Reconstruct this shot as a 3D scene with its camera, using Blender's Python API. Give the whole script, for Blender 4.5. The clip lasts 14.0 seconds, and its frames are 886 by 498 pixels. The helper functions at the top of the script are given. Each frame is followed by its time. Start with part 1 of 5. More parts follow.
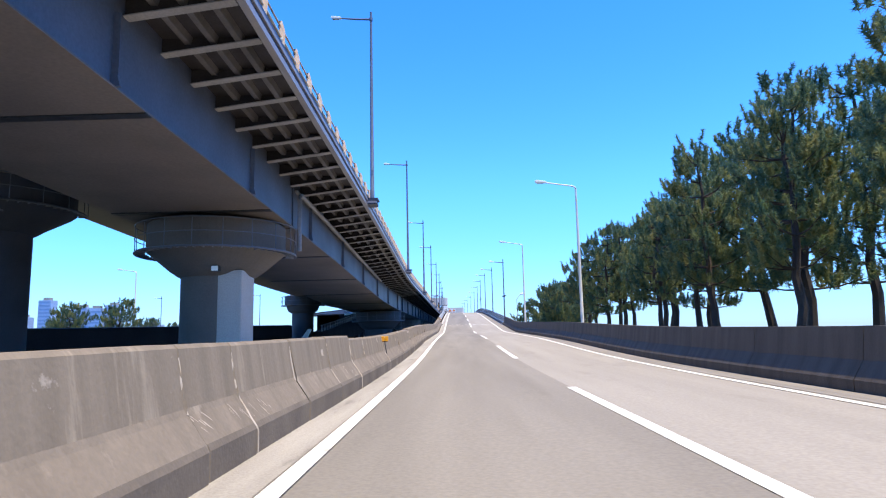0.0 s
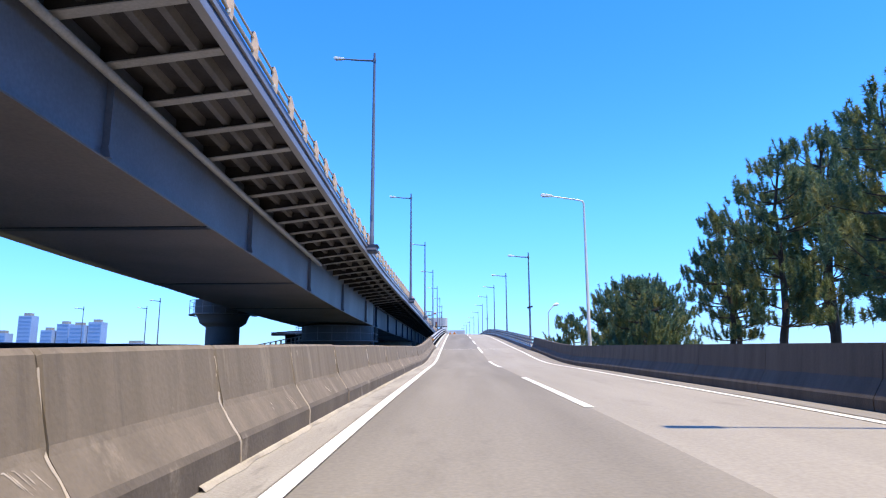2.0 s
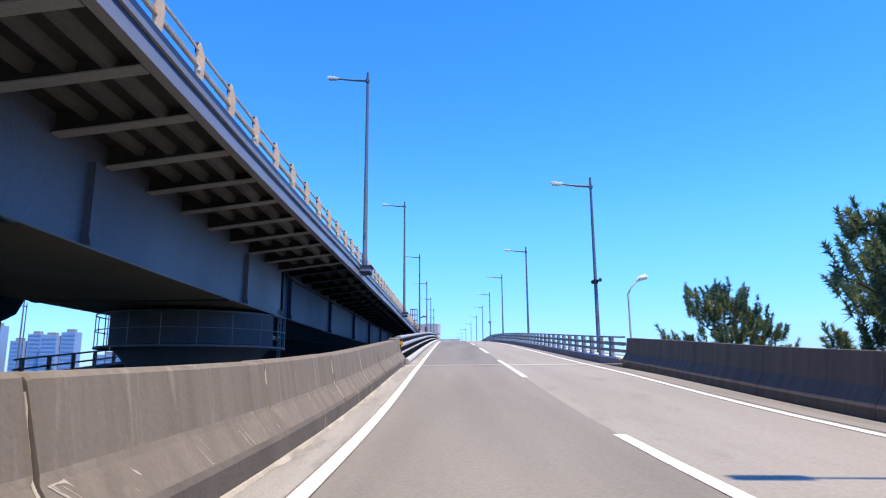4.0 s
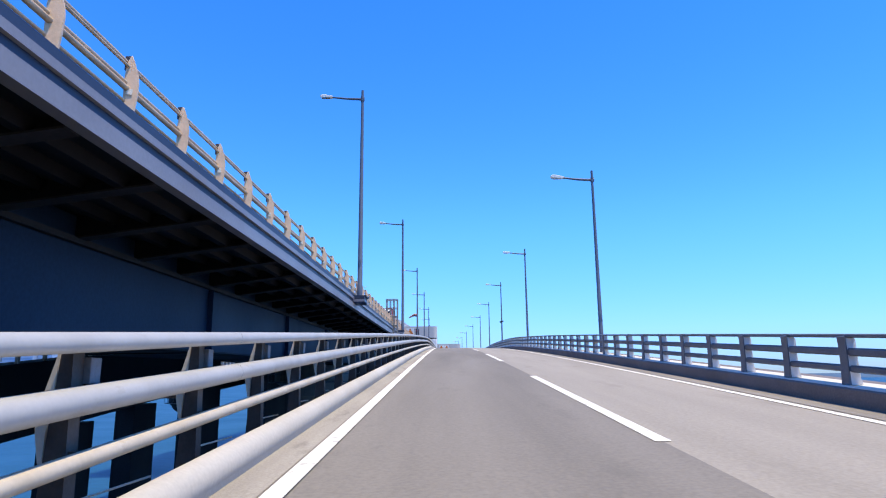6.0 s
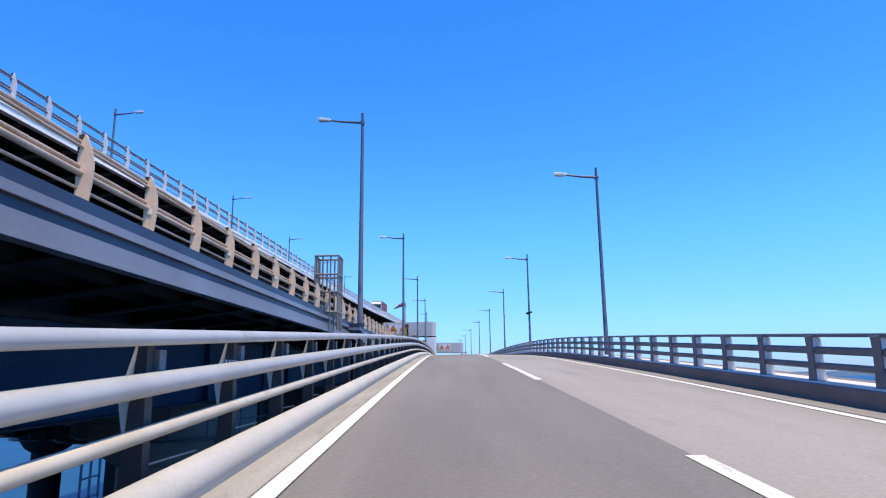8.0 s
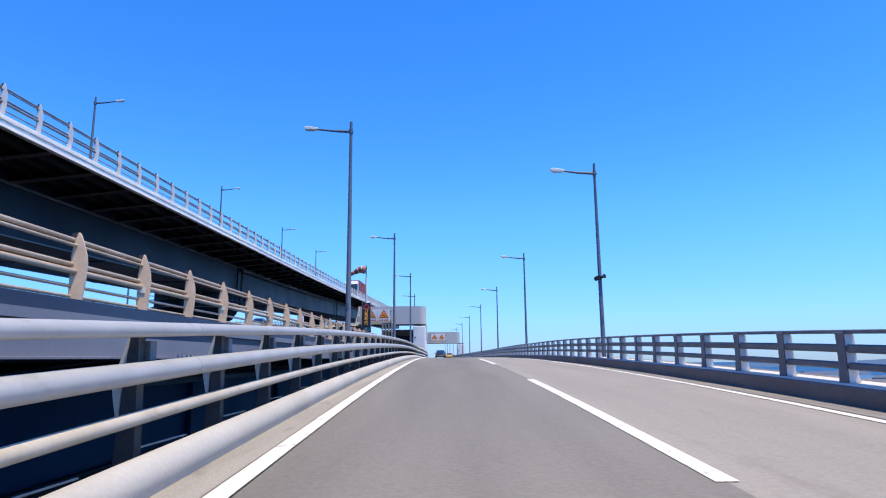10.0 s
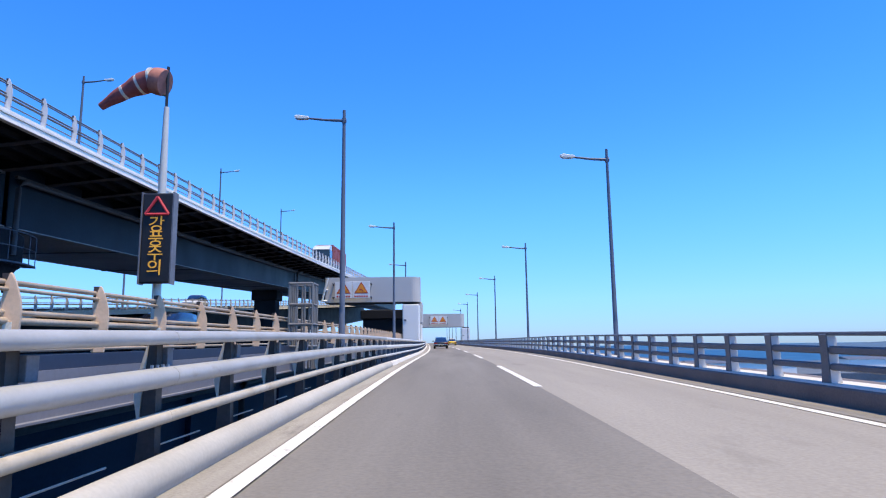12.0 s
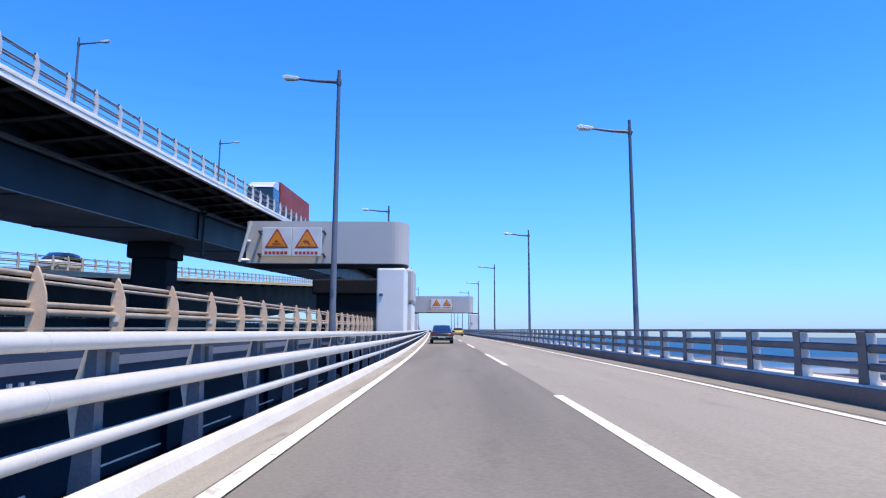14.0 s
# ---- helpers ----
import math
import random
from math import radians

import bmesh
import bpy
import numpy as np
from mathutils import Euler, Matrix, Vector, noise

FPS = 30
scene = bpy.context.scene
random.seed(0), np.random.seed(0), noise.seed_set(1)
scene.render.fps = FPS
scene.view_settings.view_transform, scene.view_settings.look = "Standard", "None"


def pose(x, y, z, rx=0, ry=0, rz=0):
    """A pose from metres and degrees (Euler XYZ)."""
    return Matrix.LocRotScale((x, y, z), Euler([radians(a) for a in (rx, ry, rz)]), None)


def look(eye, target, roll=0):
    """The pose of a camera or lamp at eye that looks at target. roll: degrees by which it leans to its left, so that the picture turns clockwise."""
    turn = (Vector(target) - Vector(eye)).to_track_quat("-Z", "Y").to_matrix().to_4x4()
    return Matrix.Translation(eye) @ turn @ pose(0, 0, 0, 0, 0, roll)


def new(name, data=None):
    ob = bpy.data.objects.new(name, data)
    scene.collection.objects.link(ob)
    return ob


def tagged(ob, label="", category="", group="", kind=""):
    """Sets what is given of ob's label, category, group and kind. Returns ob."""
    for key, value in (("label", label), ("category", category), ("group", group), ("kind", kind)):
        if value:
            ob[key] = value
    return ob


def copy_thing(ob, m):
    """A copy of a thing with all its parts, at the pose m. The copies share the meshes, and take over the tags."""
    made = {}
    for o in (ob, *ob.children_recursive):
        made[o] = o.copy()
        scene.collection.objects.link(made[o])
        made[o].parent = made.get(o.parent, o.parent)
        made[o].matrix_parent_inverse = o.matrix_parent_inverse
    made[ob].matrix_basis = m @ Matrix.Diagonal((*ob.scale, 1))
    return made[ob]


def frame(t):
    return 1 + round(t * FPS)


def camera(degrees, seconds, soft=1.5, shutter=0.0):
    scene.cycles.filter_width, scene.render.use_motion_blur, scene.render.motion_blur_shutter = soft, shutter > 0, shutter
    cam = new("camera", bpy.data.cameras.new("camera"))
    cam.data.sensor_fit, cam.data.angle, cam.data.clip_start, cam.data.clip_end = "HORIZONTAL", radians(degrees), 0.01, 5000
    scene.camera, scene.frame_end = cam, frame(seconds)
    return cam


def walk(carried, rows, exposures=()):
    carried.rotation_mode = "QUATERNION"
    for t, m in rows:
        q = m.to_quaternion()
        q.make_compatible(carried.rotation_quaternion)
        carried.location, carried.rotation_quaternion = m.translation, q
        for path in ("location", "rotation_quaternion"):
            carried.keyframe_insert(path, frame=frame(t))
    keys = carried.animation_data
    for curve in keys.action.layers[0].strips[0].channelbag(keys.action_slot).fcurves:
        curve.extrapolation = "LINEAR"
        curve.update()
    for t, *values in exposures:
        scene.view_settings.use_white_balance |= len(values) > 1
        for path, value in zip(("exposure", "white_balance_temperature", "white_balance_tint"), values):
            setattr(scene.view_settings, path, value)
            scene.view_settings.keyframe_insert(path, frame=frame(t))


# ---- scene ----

# ---------------------------------------------------------------- camera
cam = camera(69.71, 14.0, soft=1.15)
PATH = [
    (0, (0.010, -1.156, 1.042), (-0.0214, 0.8242, 1.3175), -1.31),
    (0.5, (0.014, 7.013, 1.126), (-0.0076, 8.9927, 1.4071), -0.76),
    (1, (-0.003, 15.129, 1.209), (-0.0219, 17.1059, 1.5121), -0.37),
    (1.5, (-0.044, 23.200, 1.350), (-0.0694, 25.1742, 1.6694), 0.11),
    (2, (-0.010, 31.254, 1.618), (-0.0461, 33.2231, 1.9682), -0.26),
    (2.2, (0.011, 34.475, 1.756), (-0.0301, 36.4420, 2.1142), -0.48),
    (4.3, (-0.089, 67.941, 2.576), (-0.1030, 69.9042, 2.9582), -0.39),
    (4.5, (-0.097, 70.934, 2.677), (-0.1099, 72.8970, 3.0599), -0.39),
    (5, (-0.115, 78.434, 3.115), (-0.1256, 80.3960, 3.5023), -0.47),
    (5.5, (-0.068, 86.057, 3.638), (-0.0792, 88.0187, 4.0276), -0.56),
    (6, (-0.019, 93.638, 4.195), (-0.0296, 95.5985, 4.5897), -0.67),
    (6.5, (-0.021, 101.121, 4.668), (-0.0319, 103.0820, 5.0626), -0.73),
    (7, (0.020, 108.580, 5.163), (0.0076, 110.5401, 5.5580), -0.71),
    (7.5, (-0.012, 116.066, 5.632), (-0.0255, 118.0276, 6.0243), -0.74),
    (8, (0.017, 123.499, 6.127), (0.0027, 125.4606, 6.5146), -0.73),
    (8.2, (0.030, 126.468, 6.319), (0.0146, 128.4308, 6.7040), -0.74),
    (10.3, (0.226, 158.505, 8.127), (0.2278, 160.4752, 8.4724), -0.57),
    (10.5, (0.233, 161.499, 8.299), (0.2335, 163.4700, 8.6395), -0.58),
    (11, (0.250, 168.976, 8.603), (0.2484, 170.9490, 8.9308), -0.55),
    (11.5, (0.261, 176.624, 8.851), (0.2551, 178.5993, 9.1623), -0.50),
    (12, (0.248, 184.381, 9.042), (0.2440, 186.3585, 9.3418), -0.75),
    (12.5, (0.284, 192.249, 9.210), (0.2857, 194.2280, 9.4977), -0.90),
    (13, (0.341, 200.202, 9.315), (0.3442, 202.1817, 9.5971), -0.77),
    (13.5, (0.333, 208.160, 9.375), (0.3288, 210.1417, 9.6450), -0.31),
    (14, (0.294, 216.198, 9.445), (0.2714, 218.1808, 9.7079), 0.29),
]
walk(cam, [(t, look(eye, target, roll)) for t, eye, target, roll in PATH],
     [(0, 0.44), (2, 0.36), (5, 0.12), (7, 0.02), (10.5, -0.07), (14, -0.01)])

# ---------------------------------------------------------------- world and sun
SUN_UP, SUN_FROM = radians(72), radians(121)
world = bpy.data.worlds.new("clear_sky")
scene.world = world
world.use_nodes = True
wn = world.node_tree
wn.nodes.clear()
sky = wn.nodes.new("ShaderNodeTexSky")
sky.sky_type, sky.sun_disc = "NISHITA", False
sky.sun_elevation, sky.sun_rotation = SUN_UP, SUN_FROM
sky.altitude, sky.air_density, sky.dust_density, sky.ozone_density = 20, 1.0, 0.1, 1.0
sky_sat = wn.nodes.new("ShaderNodeHueSaturation")
sky_sat.inputs["Saturation"].default_value = 1.35
sky_way = wn.nodes.new("ShaderNodeTexCoord")
sky_xyz = wn.nodes.new("ShaderNodeSeparateXYZ")
sky_rise = wn.nodes.new("ShaderNodeMapRange")
sky_rise.interpolation_type = "SMOOTHSTEP"
sky_rise.inputs["From Min"].default_value, sky_rise.inputs["From Max"].default_value = -0.12, 0.26
sky_haze = wn.nodes.new("ShaderNodeMix")
sky_haze.data_type = "RGBA"
sky_haze.inputs[6].default_value, sky_haze.inputs[7].default_value = (0.27, 0.43, 1.4, 1), (0.8, 1.33, 2.0, 1)
sky_tint = wn.nodes.new("ShaderNodeMix")
sky_tint.data_type, sky_tint.blend_type = "RGBA", "MULTIPLY"
sky_tint.inputs[0].default_value = 1.0
wn.links.new(sky_way.outputs["Generated"], sky_xyz.inputs[0])
wn.links.new(sky_xyz.outputs["Z"], sky_rise.inputs["Value"])
wn.links.new(sky_rise.outputs[0], sky_haze.inputs[0])
wn.links.new(sky_haze.outputs[2], sky_tint.inputs[7])
sky_bg = wn.nodes.new("ShaderNodeBackground")
sky_bg.inputs["Strength"].default_value = 0.148
sky_out = wn.nodes.new("ShaderNodeOutputWorld")
wn.links.new(sky.outputs[0], sky_sat.inputs["Color"])
wn.links.new(sky_sat.outputs[0], sky_tint.inputs[6])
wn.links.new(sky_tint.outputs[2], sky_bg.inputs["Color"])
wn.links.new(sky_bg.outputs[0], sky_out.inputs["Surface"])
sun = new("sun", bpy.data.lights.new("sun", "SUN"))
sun.data.energy, sun.data.angle, sun.data.color = 5.0, radians(0.55), (1.0, 0.86, 0.61)
sun.matrix_world = look((25, -15, 90), (0, 0, 0))


# ---------------------------------------------------------------- materials
def material(name, colour, rough=0.6, metal=0.0, fine=None, coarse=None, bump=0.0, second=None, mix=0.5, spread=0.12, coat=0.0, streak=None):
    """A surface with grain (fine, per metre) and blotches (coarse, per metre) between two colours, and relief."""
    m = bpy.data.materials.new(name)
    m.use_nodes = True
    nt = m.node_tree
    b = nt.nodes["Principled BSDF"]
    b.inputs["Roughness"].default_value, b.inputs["Metallic"].default_value = rough, metal
    b.inputs["Coat Weight"].default_value = coat
    b.inputs["Base Color"].default_value = (*colour, 1)
    second = second or tuple(c * 0.7 for c in colour)
    geo = nt.nodes.new("ShaderNodeNewGeometry")
    if fine or coarse:
        def grain(scale, detail, squash=None):
            n = nt.nodes.new("ShaderNodeTexNoise")
            n.inputs["Scale"].default_value, n.inputs["Detail"].default_value = scale, detail
            if squash:
                mp = nt.nodes.new("ShaderNodeMapping")
                mp.inputs["Scale"].default_value = squash
                nt.links.new(geo.outputs["Position"], mp.inputs["Vector"])
                nt.links.new(mp.outputs[0], n.inputs["Vector"])
            else:
                nt.links.new(geo.outputs["Position"], n.inputs["Vector"])
            return n
        big = grain(coarse or fine / 12, 4, streak)
        small = grain(fine or coarse * 12, 3)
        ramp = nt.nodes.new("ShaderNodeMapRange")
        ramp.inputs["From Min"].default_value, ramp.inputs["From Max"].default_value = 0.35, 0.68
        nt.links.new(big.outputs[0], ramp.inputs["Value"])
        mul = nt.nodes.new("ShaderNodeMath")
        mul.operation = "MULTIPLY"
        mul.inputs[1].default_value = mix
        nt.links.new(ramp.outputs[0], mul.inputs[0])
        blend = nt.nodes.new("ShaderNodeMix")
        blend.data_type = "RGBA"
        blend.inputs[6].default_value, blend.inputs[7].default_value = (*colour, 1), (*second, 1)
        nt.links.new(mul.outputs[0], blend.inputs[0])
        hsv = nt.nodes.new("ShaderNodeHueSaturation")
        val = nt.nodes.new("ShaderNodeMapRange")
        val.inputs["From Min"].default_value, val.inputs["From Max"].default_value = 0.3, 0.7
        val.inputs["To Min"].default_value, val.inputs["To Max"].default_value = 1 - spread, 1 + spread
        nt.links.new(small.outputs[0], val.inputs["Value"])
        nt.links.new(val.outputs[0], hsv.inputs["Value"])
        nt.links.new(blend.outputs[2], hsv.inputs["Color"])
        nt.links.new(hsv.outputs[0], b.inputs["Base Color"])
        rr = nt.nodes.new("ShaderNodeMapRange")
        rr.inputs["To Min"].default_value, rr.inputs["To Max"].default_value = max(rough - 0.12, 0.03), min(rough + 0.12, 1)
        nt.links.new(big.outputs[0], rr.inputs["Value"])
        nt.links.new(rr.outputs[0], b.inputs["Roughness"])
        if bump:
            bp = nt.nodes.new("ShaderNodeBump")
            bp.inputs["Strength"].default_value, bp.inputs["Distance"].default_value = bump, 0.02
            nt.links.new(small.outputs[0], bp.inputs["Height"])
            nt.links.new(bp.outputs[0], b.inputs["Normal"])
    return m


ASPHALT = material("asphalt", (0.275, 0.238, 0.18), 0.85, fine=22, coarse=0.5, bump=0.15, second=(0.195, 0.169, 0.13), mix=0.85, streak=(1.6, 0.12, 1), spread=0.1)
ASPHALT_BRIDGE = material("bridge_asphalt", (0.238, 0.208, 0.162), 0.85, fine=22, coarse=0.5, bump=0.15, second=(0.165, 0.145, 0.115), mix=0.85, streak=(1.6, 0.12, 1), spread=0.1)
ASPHALT_PALE = material("asphalt_pale", (0.355, 0.31, 0.241), 0.85, fine=22, coarse=0.5, bump=0.15, second=(0.285, 0.25, 0.195), mix=0.8, streak=(1.6, 0.12, 1), spread=0.1)
SHOULDER = material("gutter_concrete", (0.4, 0.355, 0.28), 0.85, fine=40, coarse=0.8, bump=0.3, second=(0.26, 0.228, 0.18), mix=0.7, streak=(3, 0.3, 1))
GUTTER = material("dirty_gutter", (0.285, 0.25, 0.2), 0.85, fine=40, coarse=0.8, bump=0.3, second=(0.19, 0.168, 0.135), mix=0.7, streak=(3, 0.3, 1))
LINE = material("road_paint", (0.86, 0.8, 0.66), 0.6, fine=30, coarse=2, bump=0.2, second=(0.66, 0.61, 0.5), mix=0.5)
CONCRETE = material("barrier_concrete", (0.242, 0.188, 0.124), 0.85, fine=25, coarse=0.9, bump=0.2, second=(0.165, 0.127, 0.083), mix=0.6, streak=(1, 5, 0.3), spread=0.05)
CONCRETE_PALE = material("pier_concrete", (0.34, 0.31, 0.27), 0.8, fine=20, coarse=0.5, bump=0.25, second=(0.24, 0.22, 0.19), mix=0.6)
# Slope colour is lowered to offset the sun it catches.
CONCRETE_LOWER = material("toned_down_slope_concrete", (0.232, 0.182, 0.124), 0.9, fine=25, coarse=1.2, bump=0.3, second=(0.15, 0.118, 0.082), mix=0.7, spread=0.07, streak=(1, 3, 1))
# Barrier top is painted pale for the direct sunlight on it.
CONCRETE_TOP = material("sunlit_top_and_bead", (0.5, 0.43, 0.32), 0.9, fine=25, coarse=1.5, bump=0.3, second=(0.34, 0.285, 0.205), mix=0.8, spread=0.08)
CONCRETE_FOOT = material("dark_scuffed_foot", (0.165, 0.13, 0.09), 0.9, fine=25, coarse=1.0, bump=0.3, second=(0.1, 0.078, 0.055), mix=0.7, spread=0.07, streak=(1, 1.5, 1))
# Pier concrete with the shade under the decks put into it.
PIER_DARK = material("dark_shaded_pier_concrete", (0.075, 0.078, 0.086), 0.85, fine=20, coarse=0.5, bump=0.2, second=(0.05, 0.052, 0.058), mix=0.7)
# Pilaster colour is raised for the bounced light it catches.
PILASTER = material("bounce_lit_pilaster_concrete", (0.5, 0.46, 0.4), 0.8, fine=20, coarse=0.6, bump=0.2, second=(0.38, 0.35, 0.3), streak=(1, 1, 0.3))
# Parapet concrete darkened for the shade on its road face.
CONCRETE_BROWN = material("shaded_brown_concrete", (0.1, 0.076, 0.054), 0.85, fine=25, coarse=0.9, bump=0.4, second=(0.062, 0.048, 0.036), mix=0.75, spread=0.07, streak=(1, 4, 0.4))
# Pale colour for an added slab that reflects sun onto the girder.
BOUNCE_SLAB = material("bounce_slab_concrete", (0.5, 0.47, 0.41), 0.85, fine=20, coarse=0.4, bump=0.2, second=(0.38, 0.35, 0.3))
SCAR = material("spalled_concrete", (0.5, 0.415, 0.31), 0.9, fine=25, coarse=3, bump=0.3, second=(0.4, 0.325, 0.24), spread=0.05)
STEEL_BLUE = material("blue_grey_girder_paint", (0.092, 0.105, 0.142), 0.5, fine=12, coarse=0.35, bump=0.05, second=(0.062, 0.072, 0.1), mix=0.7)
# Navy girder colour, darkened further for the shade over the water.
STEEL_DEEP = material("deep_blue_shaded_girder", (0.017, 0.038, 0.077), 0.5, fine=12, coarse=0.35, bump=0.05, second=(0.015, 0.032, 0.064), mix=0.7)
STEEL_NAVY = material("navy_girder_paint", (0.012, 0.024, 0.039), 0.45, fine=12, coarse=0.35, bump=0.05, second=(0.007, 0.013, 0.022), mix=0.7)
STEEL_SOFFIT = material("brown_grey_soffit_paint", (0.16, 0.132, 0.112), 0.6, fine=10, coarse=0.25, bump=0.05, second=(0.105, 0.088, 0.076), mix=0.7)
RIB_PAINT = material("pale_rib_paint", (0.27, 0.26, 0.262), 0.6, fine=14, coarse=0.6, second=(0.17, 0.16, 0.16), mix=0.7)
FASCIA = material("lavender_fascia_paint", (0.26, 0.25, 0.262), 0.45, fine=14, coarse=0.5, second=(0.2, 0.193, 0.21), mix=0.6, spread=0.05)
FASCIA_DARK = material("slate_fascia_paint", (0.032, 0.045, 0.082), 0.5, fine=14, coarse=0.5, second=(0.024, 0.033, 0.06), mix=0.6, spread=0.06)
FASCIA_WHITE = material("white_fascia_paint", (0.95, 0.9, 0.79), 0.5, fine=14, coarse=0.5, second=(0.84, 0.79, 0.69), mix=0.6, spread=0.05)
BEIGE = material("beige_cast_post", (0.84, 0.585, 0.37), 0.55, fine=25, coarse=3, bump=0.1, second=(0.66, 0.45, 0.28), mix=0.6, spread=0.06)
PIPE = material("galvanised_pipe", (0.45, 0.44, 0.415), 0.5, 0.0, fine=30, coarse=2.0, bump=0.0, second=(0.35, 0.34, 0.32), mix=0.6, spread=0.03)
PIPE_WHITE = material("white_painted_pipe", (0.68, 0.645, 0.57), 0.45, 0.0, fine=30, coarse=2.0, second=(0.58, 0.55, 0.485), mix=0.6, spread=0.03)
PIPE_CREAM = material("weathered_cream_pipe", (0.6, 0.52, 0.4), 0.5, 0.0, fine=30, coarse=2.0, bump=0.03, second=(0.47, 0.38, 0.25), mix=0.6, spread=0.04)
RAIL_GREY = material("weathered_grey_rail", (0.14, 0.15, 0.17), 0.5, 0.2, fine=30, coarse=2.0, bump=0.1, second=(0.095, 0.102, 0.118), mix=0.6)
POST_DARK = material("brown_steel_post", (0.085, 0.066, 0.055), 0.6, 0.0, fine=30, coarse=3, bump=0.15, second=(0.035, 0.029, 0.027), mix=0.6)
POST_LIGHT = material("light_grey_cast_post", (0.72, 0.7, 0.68), 0.5, fine=25, coarse=3, second=(0.6, 0.58, 0.56), mix=0.6, spread=0.05)
POST_SLATE = material("slate_steel_plate", (0.2, 0.2, 0.215), 0.6, fine=30, coarse=3, second=(0.14, 0.14, 0.15), mix=0.6)
# Asphalt below the viaduct, its shade painted as a darker colour.
ASPHALT_LOW = material("shaded_dark_asphalt", (0.05, 0.048, 0.046), 0.9, fine=40, coarse=0.5, second=(0.035, 0.034, 0.033))
# Pale steel with direct sunlight put into its colour.
POST_PALE = material("sunlit_pale_steel", (0.7, 0.63, 0.5), 0.6, fine=30, coarse=3, second=(0.54, 0.47, 0.36), mix=0.6, spread=0.06)
POLE = material("grey_lamp_pole", (0.115, 0.14, 0.185), 0.5, 0.0, fine=20, coarse=1.5, second=(0.085, 0.105, 0.14), mix=0.6, spread=0.05)
POLE_PALE = material("pale_lamp_pole", (0.75, 0.7, 0.6), 0.45, 0.1, fine=20, coarse=1.5, second=(0.62, 0.57, 0.48), mix=0.6, spread=0.05)
LAMP_HEAD = material("lamp_head_cream", (0.95, 0.9, 0.78), 0.4, fine=20, coarse=3)
BLACK = material("black_housing", (0.02, 0.02, 0.022), 0.5, fine=30, coarse=4)
WHITE = material("white_coating", (0.95, 0.9, 0.8), 0.5, fine=10, coarse=0.4, second=(0.88, 0.83, 0.74), mix=0.5, spread=0.02)
GANTRY = material("pale_grey_portal_paint", (0.62, 0.57, 0.5), 0.5, fine=10, coarse=0.3, second=(0.57, 0.52, 0.455), mix=0.5, spread=0.02)
GROUND = material("dry_earth_and_grass", (0.16, 0.15, 0.09), 0.95, fine=8, coarse=0.15, bump=0.6, second=(0.08, 0.09, 0.04), mix=0.8)
# Near-black; on piers it carries the shade below the decks.
DARK_WALL = material("near_black_wall", (0.03, 0.03, 0.034), 0.8, fine=10, coarse=0.4, second=(0.02, 0.02, 0.024))
WATER = material("sea_water", (0.012, 0.07, 0.15), 0.45, fine=1.2, coarse=0.05, bump=0.6, second=(0.015, 0.08, 0.16), mix=0.6)
BARK = material("pine_bark", (0.06, 0.045, 0.036), 0.9, fine=18, coarse=3, bump=0.8, second=(0.04, 0.03, 0.025))
# Yellow-olive patches paint sunlit clumps; the darker tips, backlit crown edges.
NEEDLES = material("old_pine_needles", (0.16, 0.225, 0.095), 0.6, fine=9, coarse=0.6, second=(0.42, 0.38, 0.14), mix=0.8, spread=0.3)
NEEDLES_TIP = material("backlit_tip_needles", (0.075, 0.155, 0.105), 0.6, fine=9, coarse=0.6, second=(0.2, 0.26, 0.11), mix=0.7, spread=0.3)
ASPHALT_LOW.node_tree.nodes["Principled BSDF"].inputs["Specular IOR Level"].default_value = 0.05


def weathered(m, colour, scale, squash, low, high, amount):
    """Lays ragged marks of another colour over a material: drips, scuffs, patched spots."""
    nt = m.node_tree
    b = nt.nodes["Principled BSDF"]
    under = b.inputs["Base Color"].links[0].from_socket
    geo = nt.nodes.new("ShaderNodeNewGeometry")
    mp = nt.nodes.new("ShaderNodeMapping")
    mp.inputs["Scale"].default_value = squash
    n = nt.nodes.new("ShaderNodeTexNoise")
    n.inputs["Scale"].default_value, n.inputs["Detail"].default_value = scale, 6
    n.inputs["Roughness"].default_value = 0.65
    ramp = nt.nodes.new("ShaderNodeMapRange")
    ramp.inputs["From Min"].default_value, ramp.inputs["From Max"].default_value = low, high
    ramp.inputs["To Max"].default_value = amount
    mix = nt.nodes.new("ShaderNodeMix")
    mix.data_type = "RGBA"
    mix.inputs[7].default_value = (*colour, 1)
    nt.links.new(geo.outputs["Position"], mp.inputs["Vector"])
    nt.links.new(mp.outputs[0], n.inputs["Vector"])
    nt.links.new(n.outputs[0], ramp.inputs["Value"])
    nt.links.new(ramp.outputs[0], mix.inputs[0])
    nt.links.new(under, mix.inputs[6])
    nt.links.new(mix.outputs[2], b.inputs["Base Color"])


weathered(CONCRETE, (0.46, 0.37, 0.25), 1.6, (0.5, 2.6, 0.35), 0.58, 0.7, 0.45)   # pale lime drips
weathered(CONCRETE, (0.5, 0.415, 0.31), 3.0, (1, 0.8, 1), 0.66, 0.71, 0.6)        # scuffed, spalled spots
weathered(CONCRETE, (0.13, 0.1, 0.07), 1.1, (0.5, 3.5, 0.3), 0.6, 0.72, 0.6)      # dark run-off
weathered(CONCRETE_LOWER, (0.36, 0.29, 0.205), 1.5, (1, 1.6, 1), 0.58, 0.68, 0.6)
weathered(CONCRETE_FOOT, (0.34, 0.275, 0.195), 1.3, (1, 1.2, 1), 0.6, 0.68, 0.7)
weathered(PIPE, (0.3, 0.25, 0.19), 5.0, (1, 0.35, 1), 0.6, 0.72, 0.55)            # road dirt on the pipes
